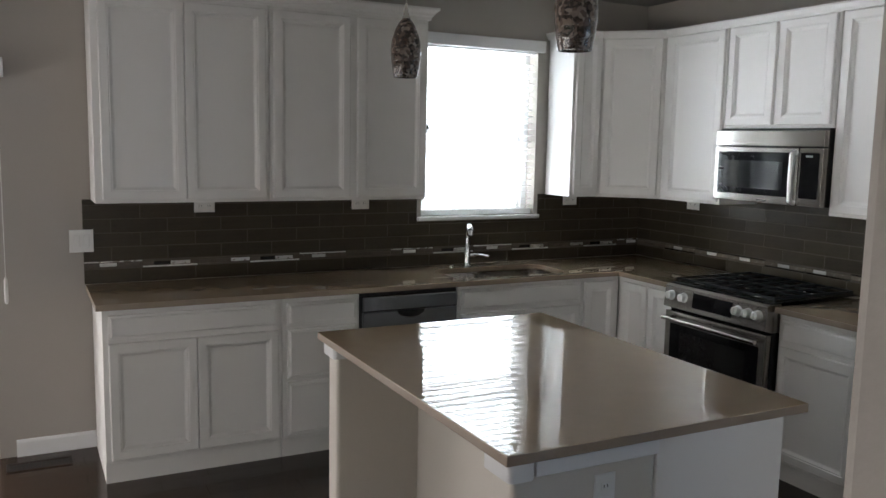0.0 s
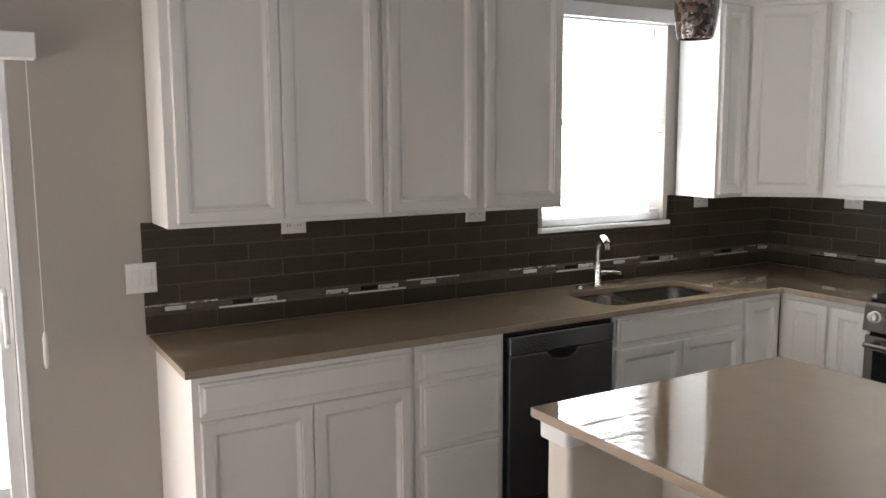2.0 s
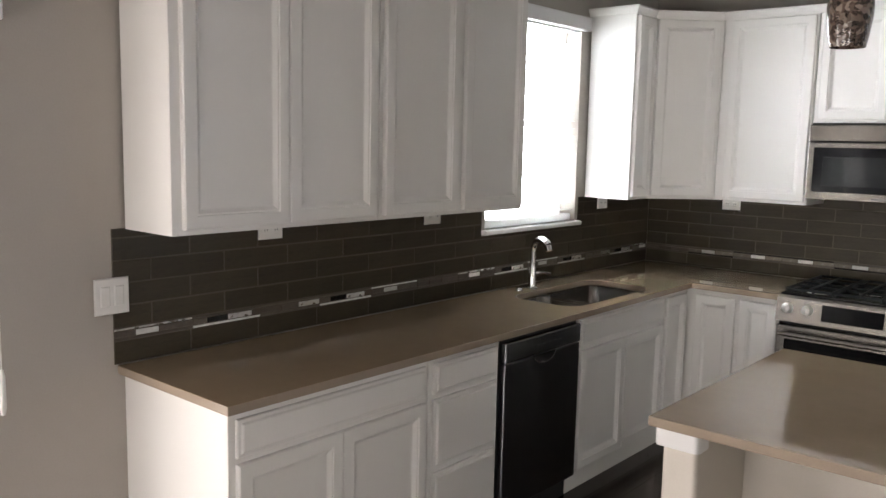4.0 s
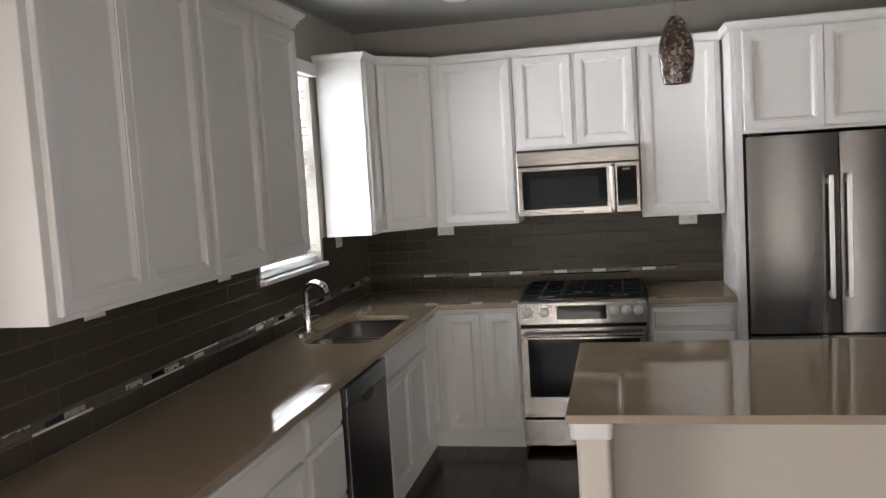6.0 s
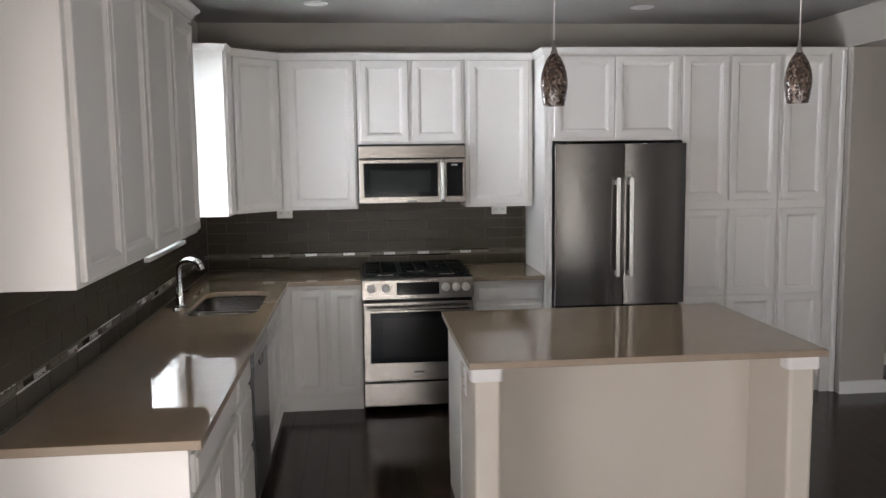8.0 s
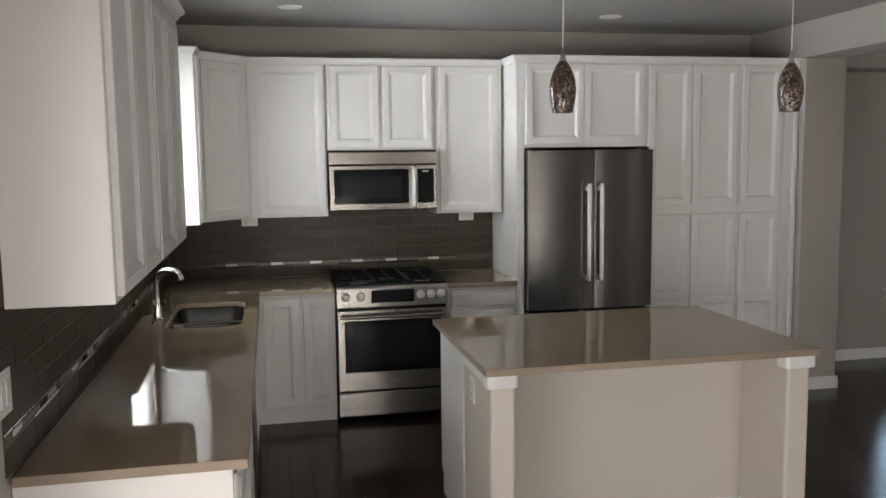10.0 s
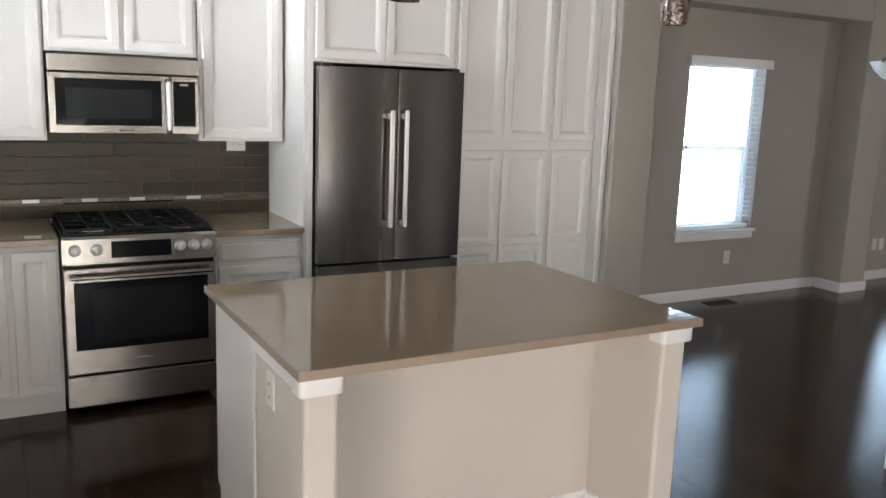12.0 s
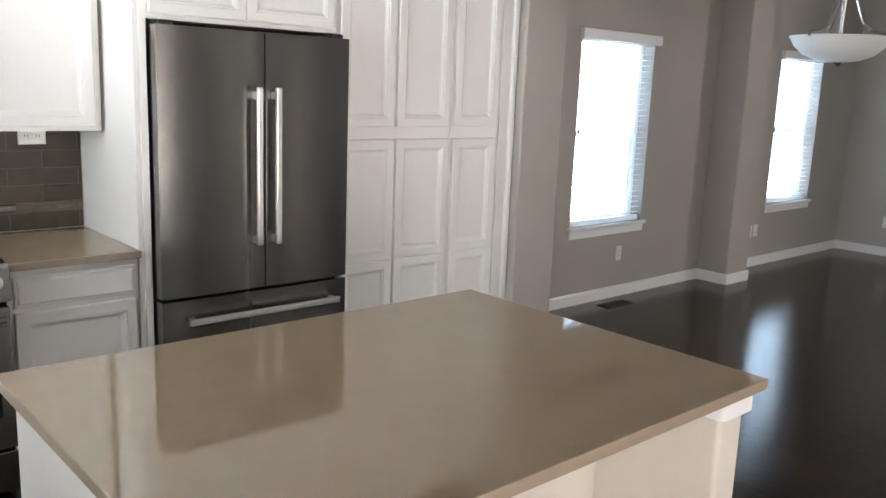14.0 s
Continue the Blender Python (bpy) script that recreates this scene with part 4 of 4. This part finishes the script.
def pendant(x, y, zb):
    p = thing("pendant_lamp", (x, y, zb), "small pendant lamp with a brown mottled glass shade", "pendant lamp", group="pendants over the island")
    bm = bmesh.new()
    outer = ((0.044, 0.0), (0.050, 0.03), (0.056, 0.075), (0.057, 0.10), (0.053, 0.135), (0.042, 0.170), (0.028, 0.198), (0.014, 0.216))
    prof = [(r, zb + z) for r, z in outer] + [(max(0.008, r - 0.004), zb + z) for r, z in outer[::-1]]
    loops = [[Vector((x + r * math.cos(2 * math.pi * i / 28), y + r * math.sin(2 * math.pi * i / 28), z)) for i in range(28)] for r, z in prof]
    rings(bm, loops + loops[:1], False, False)
    bmesh.ops.remove_doubles(bm, verts=bm.verts[:], dist=0.0003)
    part("shade", bm, pendant_glass, p, "mottled brown and cream blown glass", smooth=True)
    bm = bmesh.new()
    turned(bm, x, y, ((0.0145, zb + 0.205), (0.0155, zb + 0.216), (0.010, zb + 0.235), (0.005, zb + 0.262), (0.003, zb + 0.270)), 16)
    part("cap", bm, nickel, p, smooth=True)
    bm = bmesh.new()
    tube(bm, [(x, y, zb + 0.265), (x, y, CEIL - 0.012)], 0.0028, 8)
    part("cord", bm, plastic, p, smooth=True)
    bm = bmesh.new()
    turned(bm, x, y, ((0.060, CEIL - 0.0005), (0.058, CEIL - 0.012), (0.040, CEIL - 0.022), (0.010, CEIL - 0.026)), 24)
    part("canopy", bm, nickel, p, smooth=True)
    bm = bmesh.new()
    turned(bm, x, y, ((0.010, zb + 0.204), (0.014, zb + 0.17), (0.022, zb + 0.12), (0.018, zb + 0.09), (0.006, zb + 0.08)), 14)
    part("bulb", bm, frosted, p, smooth=True)
    return p


pendant(1.302, 3.082, 1.950)
pendant(1.300, 2.011, 1.954)


def can_light(x, y):
    c = thing("recessed_light", (x, y, CEIL), "white recessed ceiling light, switched off", "ceiling light", group="recessed lights")
    bm = bmesh.new()
    turned(bm, x, y, ((0.062, CEIL - 0.001), (0.078, CEIL - 0.001), (0.078, CEIL - 0.004), (0.066, CEIL - 0.009), (0.060, CEIL - 0.006)), 28, False)
    part("trim_ring", bm, trim_paint, c, smooth=True)
    bm = bmesh.new()
    turned(bm, x, y, ((0.060, CEIL - 0.0008), (0.060, CEIL - 0.0062)), 28)
    part("lens", bm, plastic, c)
    return c


for x, y in ((2.70, 4.64), (3.28, 4.15), (3.36, 2.00)):
    can_light(x, y)

ch = thing("chandelier", (2.43, -1.24, 1.834), "brushed nickel pendant light with a frosted white glass bowl", "chandelier")
hx, hy, hz = 2.43, -1.24, 1.834
bm = bmesh.new()
prof = ((0.03, 0.012), (0.12, 0.022), (0.20, 0.055), (0.255, 0.105), (0.285, 0.155), (0.290, 0.160), (0.280, 0.158), (0.25, 0.112), (0.195, 0.062), (0.12, 0.030), (0.03, 0.020))
turned(bm, hx, hy, [(r, hz + z) for r, z in prof], 36)
part("bowl", bm, frosted, ch, "frosted white glass bowl", smooth=True)
bm = bmesh.new()
turned(bm, hx, hy, ((0.004, hz - 0.012), (0.016, hz - 0.006), (0.022, hz + 0.006), (0.028, hz + 0.0115)), 16)
part("finial", bm, dark_plastic, ch, smooth=True)
bm = bmesh.new()
turned(bm, hx, hy, ((0.010, hz + 0.021), (0.010, hz + 0.40), (0.022, hz + 0.42), (0.022, hz + 0.47), (0.009, hz + 0.49), (0.009, CEIL - 0.03), (0.065, CEIL - 0.02), (0.065, CEIL - 0.0005)), 20)
part("stem", bm, nickel, ch, smooth=True)
for k in range(3):
    a = radians(200 + 120 * k)
    bm = bmesh.new()
    pts = [(hx + r * math.cos(a), hy + r * math.sin(a), hz + z) for r, z in ((0.018, 0.44), (0.05, 0.42), (0.08, 0.34), (0.11, 0.25), (0.17, 0.195), (0.24, 0.178), (0.292, 0.172), (0.297, 0.150))]
    tube(bm, pts, 0.008, 10)
    part("arm", bm, nickel, ch, smooth=True)

# ---- plates, outlets and vents ----


def plate(p, u, w, h, label, category, rockers=(), slots=()):
    """A wall plate centred on p, with rocker switches or socket faces."""
    o = thing("wall_plate", p, label, category, group="wall plates")
    part("plate", panel(bmesh.new(), p, u, -w / 2, w / 2, -h / 2, h / 2, ((0, 0.0005), (0, 0.004), (0.004, 0.0065))), plastic, o)
    for a in rockers:
        part("rocker", panel(bmesh.new(), p, u, a - 0.017, a + 0.017, -0.034, 0.034, ((0, 0.0066), (0.001, 0.009), (0.004, 0.0105))), plastic, o)
    for a, c, w2, h2 in slots:
        f = part("socket", panel(bmesh.new(), p, u, a - w2, a + w2, c - h2, c + h2, ((0, 0.0066), (0.003, 0.0085))), plastic, o)
        for q in (-0.006, 0.006):
            part("slot", prism(bmesh.new(), p, u, a + q - 0.0012, a + q + 0.0012, 0.0082, 0.0092, c - 0.003, c + 0.006), dark_plastic, f)
    return o


plate(Vector((0.283, NORTH - 0.0105, 1.152)), N_U, 0.120, 0.122, "white double rocker light switch on the wall edge", "light switch", rockers=(-0.024, 0.024))
for x in (0.932, 1.878, 3.452):
    plate(Vector((x, NORTH - 0.013, 1.330)), N_U, 0.114, 0.072, "white outlet plate tucked under the wall cabinets", "power outlet", slots=((-0.024, 0, 0.016, 0.014), (0.024, 0, 0.016, 0.014)))
for y in (4.458, 2.853):
    plate(Vector((EAST - 0.013, y, 1.330)), E_U, 0.114, 0.072, "white outlet plate tucked under the wall cabinets", "power outlet", slots=((-0.024, 0, 0.016, 0.014), (0.024, 0, 0.016, 0.014)))
for y in (-1.48, -3.55, -3.66):
    plate(Vector((EAST, y, 0.355)), E_U, 0.072, 0.116, "white duplex outlet low on the dining wall", "power outlet", slots=((0, -0.022, 0.016, 0.014), (0, 0.022, 0.016, 0.014)))
plate(Vector((3.55, SOUTH, 0.36)), S_U, 0.116, 0.116, "white double outlet plate low on the far wall", "power outlet", slots=((-0.024, 0.02, 0.014, 0.014), (0.024, 0.02, 0.014, 0.014)))
plate(Vector((1.435, 3.450, 0.742)), S_U, 0.072, 0.116, "white duplex outlet on the island's knee wall", "power outlet", slots=((0, -0.022, 0.016, 0.014), (0, 0.022, 0.016, 0.014)))
plate(Vector((1.435, 1.980, 0.742)), N_U, 0.072, 0.116, "white duplex outlet on the island's knee wall", "power outlet", slots=((0, -0.022, 0.016, 0.014), (0, 0.022, 0.016, 0.014)))


def floor_vent(x0, y0, x1, y1):
    v = thing("floor_vent", ((x0 + x1) / 2, (y0 + y1) / 2, 0), "dark brown metal floor register", "floor vent", group="floor vents")
    f = 0.016
    for a in ((x0, y0, x1, y0 + f), (x0, y1 - f, x1, y1), (x0, y0 + f, x0 + f, y1 - f), (x1 - f, y0 + f, x1, y1 - f)):
        part("frame", one(a[0], a[1], 0.0, a[2], a[3], 0.006, 0.001), bronze, v)
    part("backing", one(x0 + f, y0 + f, 0.0002, x1 - f, y1 - f, 0.001), dark_plastic, v)
    along_x = x1 - x0 > y1 - y0
    n = 14
    for i in range(n):
        t = (i + 0.5) / n
        if along_x:
            c = x0 + f + (x1 - x0 - 2 * f) * t
            part("slat", one(c - 0.004, y0 + f, 0.0012, c + 0.004, y1 - f, 0.005), bronze, v)
        else:
            c = y0 + f + (y1 - y0 - 2 * f) * t
            part("slat", one(x0 + f, c - 0.004, 0.0012, x1 - f, c + 0.004, 0.005), bronze, v)


floor_vent(3.86, -1.42, 3.98, -1.12)
floor_vent(-0.12, 4.80, 0.19, 4.92)

# ---- outside, faint beyond the panes ----
house = thing("neighbour_house", (22, -3, -0.18), "tan sided neighbouring house with a brown hipped roof", "house")
part("wall", one(17, -10, -0.18, 27, 6, 2.6), siding, house)
bm = bmesh.new()
rings(bm, [[Vector(p) for p in ((16.4, -10.6, 2.6), (27.6, -10.6, 2.6), (27.6, 6.6, 2.6), (16.4, 6.6, 2.6))], [Vector(p) for p in ((20.9, -6, 5.0), (23.1, -6, 5.0), (23.1, 2, 5.0), (20.9, 2, 5.0))]])
part("roof", bm, shingle, house)
fence = thing("garden_fence", (-1, 16, -0.18), "weathered wooden garden fence across the lawn", "fence")
first = part("board", one(-14.0, 16.0, -0.2, -13.86, 16.02, 1.6, 0.004), fence_wood, fence)
for i in range(1, 150):
    o = new("board", first.data)
    o.parent = fence
    o.location = (i * 0.145, 0, 0)
for z in (0.2, 1.2):
    part("rail", one(-14, 16.021, z, 8, 16.06, z + 0.09), fence_wood, fence)

# ---- wall tiles and mosaic strip ----


def tile_mesh(w, h, d=0.009, e=0.002):
    bm = bmesh.new()
    panel(bm, Vector((0, 0, 0)), N_U, 0.001, w - 0.001, 0.001, h - 0.001, ((0, 0), (0, d - e), (e, d)))
    bmesh.ops.recalc_face_normals(bm, faces=bm.faces[:])
    me = bpy.data.meshes.new("tile")
    bm.to_mesh(me)
    bm.free()
    return me


MESHES = {}


def piece(name, parent, w, h, d, mat, m):
    key = (round(w, 3), round(h, 3), d, mat.name)
    if key not in MESHES:
        MESHES[key] = tile_mesh(key[0], key[1], d)
        MESHES[key].materials.append(mat)
    o = new(name, MESHES[key])
    o.parent = parent
    o.matrix_basis = m
    return o


def backsplash(name, p, u, length, z0, z1, skip, label, order):
    """Long brown tiles in running bond, with a strip of three rows of thin mosaic pieces."""
    bm = bmesh.new()
    for s0, s1, t0, t1 in skip:
        prism(bm, p, u, 0, s0, 0.0005, 0.004, z0, z1)
        prism(bm, p, u, s0, s1, 0.0005, 0.004, z0, t0)
        prism(bm, p, u, s1, length, 0.0005, 0.004, z0, z1)
    if not skip:
        prism(bm, p, u, 0, length, 0.0005, 0.004, z0, z1)
    back = part(name, bm, grout)
    tagged(back, label, "tiled wall", kind="structure")
    turn = Matrix.Rotation(math.atan2(u.y, u.x), 4, "Z")
    n = u.cross(Z)

    def put(nm, a, c, w, h, d, mat):
        piece(nm, back, w, h, d, mat, Matrix.Translation(p + u * a + Z * c + n * 0.0035) @ turn)

    s0, s1 = 0.991, 1.037
    rows = [(z0, s0 - z0)] + [(s1 + i * 0.0765, 0.0755) for i in range(20) if s1 + i * 0.0765 < z1]
    for k, (c, h) in enumerate(rows):
        h = min(h, z1 - c)
        if h < 0.01:
            continue
        a = -0.155 if k % 2 else -0.003
        while a < length:
            spans = [(max(0.0, a), min(length, a + 0.295), h)]
            for e0, e1, t0, t1 in skip:
                if c + h > t0:
                    x0, x1, _ = spans[0]
                    spans = [(x0, min(x1, e0), h), (max(x0, e1), x1, h)]
                    if t0 - c > 0.01:
                        spans.append((max(x0, e0), min(x1, e1), t0 - c))
            for x0, x1, hh in spans:
                if x1 - x0 > 0.012:
                    put("tile", x0, c, x1 - x0, hh, 0.0016, tile_glaze)
            a += 0.2965
    # the strip comes in sheets: a thin row, a row of short pieces, a thin row
    pale, plain = (accent_clear, accent_metal), (accent_brown, accent_brown, accent_brown, accent_dark)
    a = 0.0
    for kind in itertools.cycle(order):
        if a >= length:
            break
        shift = random.uniform(0.0, 0.06)
        rows = [(0.0005, 0.0105, [(0.0, 0.30, random.choice(pale) if kind == "bottom" else accent_dark if kind == "low" else accent_brown)]),
                (0.0355, 0.0095, [(0.0, 0.30, random.choice(pale) if kind == "top" else accent_dark if kind == "high" else accent_brown)])]
        cuts = (0.0, 0.05 + shift, 0.14 + shift, 0.30)
        middle = {"top": [accent_brown, pale[0], accent_brown], "bottom": [random.choice(plain), accent_dark, pale[1]],
                  "late": [accent_brown, accent_brown, pale[1]], "plain": [accent_brown, accent_brown, accent_brown]}.get(kind, [accent_tan, pale[0], accent_tan])
        if kind == "bottom":
            cuts = (0.0, 0.06, 0.15, 0.26)
        rows.append((0.012, 0.0225, list(zip(cuts, cuts[1:], middle))))
        for c, h, row in rows:
            for b0, b1, mat in row:
                x0, x1 = a + b0, min(length, a + b1)
                if x1 - x0 > 0.008:
                    put("mosaic_piece", x0, s0 + c, x1 - x0 - 0.001, h, 0.0022, mat)
        a += 0.30
    return back


random.seed(11)
W0 = K_WIN[0] - 0.03 - 0.292
backsplash("wall_tiles_north", Vector((0.292, NORTH, 0)), N_U, EAST - 0.292 - 0.0005, 0.9145, UB + 0.002, [(W0, K_WIN[1] + 0.03 - 0.292, 1.205, 2.0)], "dark brown running-bond wall tiles with a mosaic strip",
           ("top", "bottom", "late", "bottom", "top", "plain", "top", "bottom"))
backsplash("wall_tiles_east", Vector((EAST, NORTH - 0.0068, 0)), E_U, NORTH - 0.0068 - 2.646, 0.9145, 1.394, [], "dark brown running-bond wall tiles behind the range",
           ("plain", "low", "high", "high", "low", "low", "high"))

# ---- floor planks ----
PW = 0.125
random.seed(5)
near, rest = [], []
y, row = SOUTH, 0
while y < NORTH - 0.001:
    x = WEST - random.random() * 1.2
    while x < EAST:
        l = random.choice((0.7, 0.9, 1.1, 1.3, 1.5))
        x0, x1, y1 = max(WEST, x), min(EAST, x + l), min(NORTH, y + PW)
        if x1 - x0 > 0.03:
            cy = (y + y1) / 2
            seen = (cy > 3.3 and x1 > 0.9 and x0 < 3.45 and cy < 4.45) or (-3.0 < cy < 3.4 and x1 > 2.2) or (cy < 0.2 and x1 > 1.2 and cy > -3.2)
            (near if seen and len(near) < 300 else rest).append((x0, x1, y, y1))
        x += l
    y += PW
PLANKS = {}
for x0, x1, y0, y1 in near:
    key = (round(x1 - x0, 3), round(y1 - y0, 3))
    if key not in PLANKS:
        bm = bmesh.new()
        w, h = key
        e = 0.0007
        rings(bm, [[Vector(q) for q in ((0.0006, 0.0006, -0.012), (w - 0.0006, 0.0006, -0.012), (w - 0.0006, h - 0.0006, -0.012), (0.0006, h - 0.0006, -0.012))],
                   [Vector(q) for q in ((0.0006, 0.0006, -e), (w - 0.0006, 0.0006, -e), (w - 0.0006, h - 0.0006, -e), (0.0006, h - 0.0006, -e))],
                   [Vector(q) for q in ((e, e, 0), (w - e, e, 0), (w - e, h - e, 0), (e, h - e, 0))]])
        bmesh.ops.recalc_face_normals(bm, faces=bm.faces[:])
        me = bpy.data.meshes.new("plank")
        bm.to_mesh(me)
        bm.free()
        me.materials.append(floor_wood)
        PLANKS[key] = me
    o = new("plank", PLANKS[key])
    o.parent = floor
    o.location = (x0, y0, 0)
verts, faces = [], []
for x0, x1, y0, y1 in rest:
    b = len(verts)
    e = 0.0007
    verts += [(x0 + 0.0006, y0 + 0.0006, -0.011), (x1 - 0.0006, y0 + 0.0006, -0.011), (x1 - 0.0006, y1 - 0.0006, -0.011), (x0 + 0.0006, y1 - 0.0006, -0.011),
              (x0 + e, y0 + e, 0), (x1 - e, y0 + e, 0), (x1 - e, y1 - e, 0), (x0 + e, y1 - e, 0)]
    faces += [(b + 4, b + 5, b + 6, b + 7), (b, b + 1, b + 5, b + 4), (b + 1, b + 2, b + 6, b + 5), (b + 2, b + 3, b + 7, b + 6), (b + 3, b, b + 4, b + 7)]
me = bpy.data.meshes.new("planks")
me.from_pydata(verts, [], faces)
me.materials.append(floor_wood)
o = new("planks", me)
o.parent = floor
o["kind"] = "stuff"
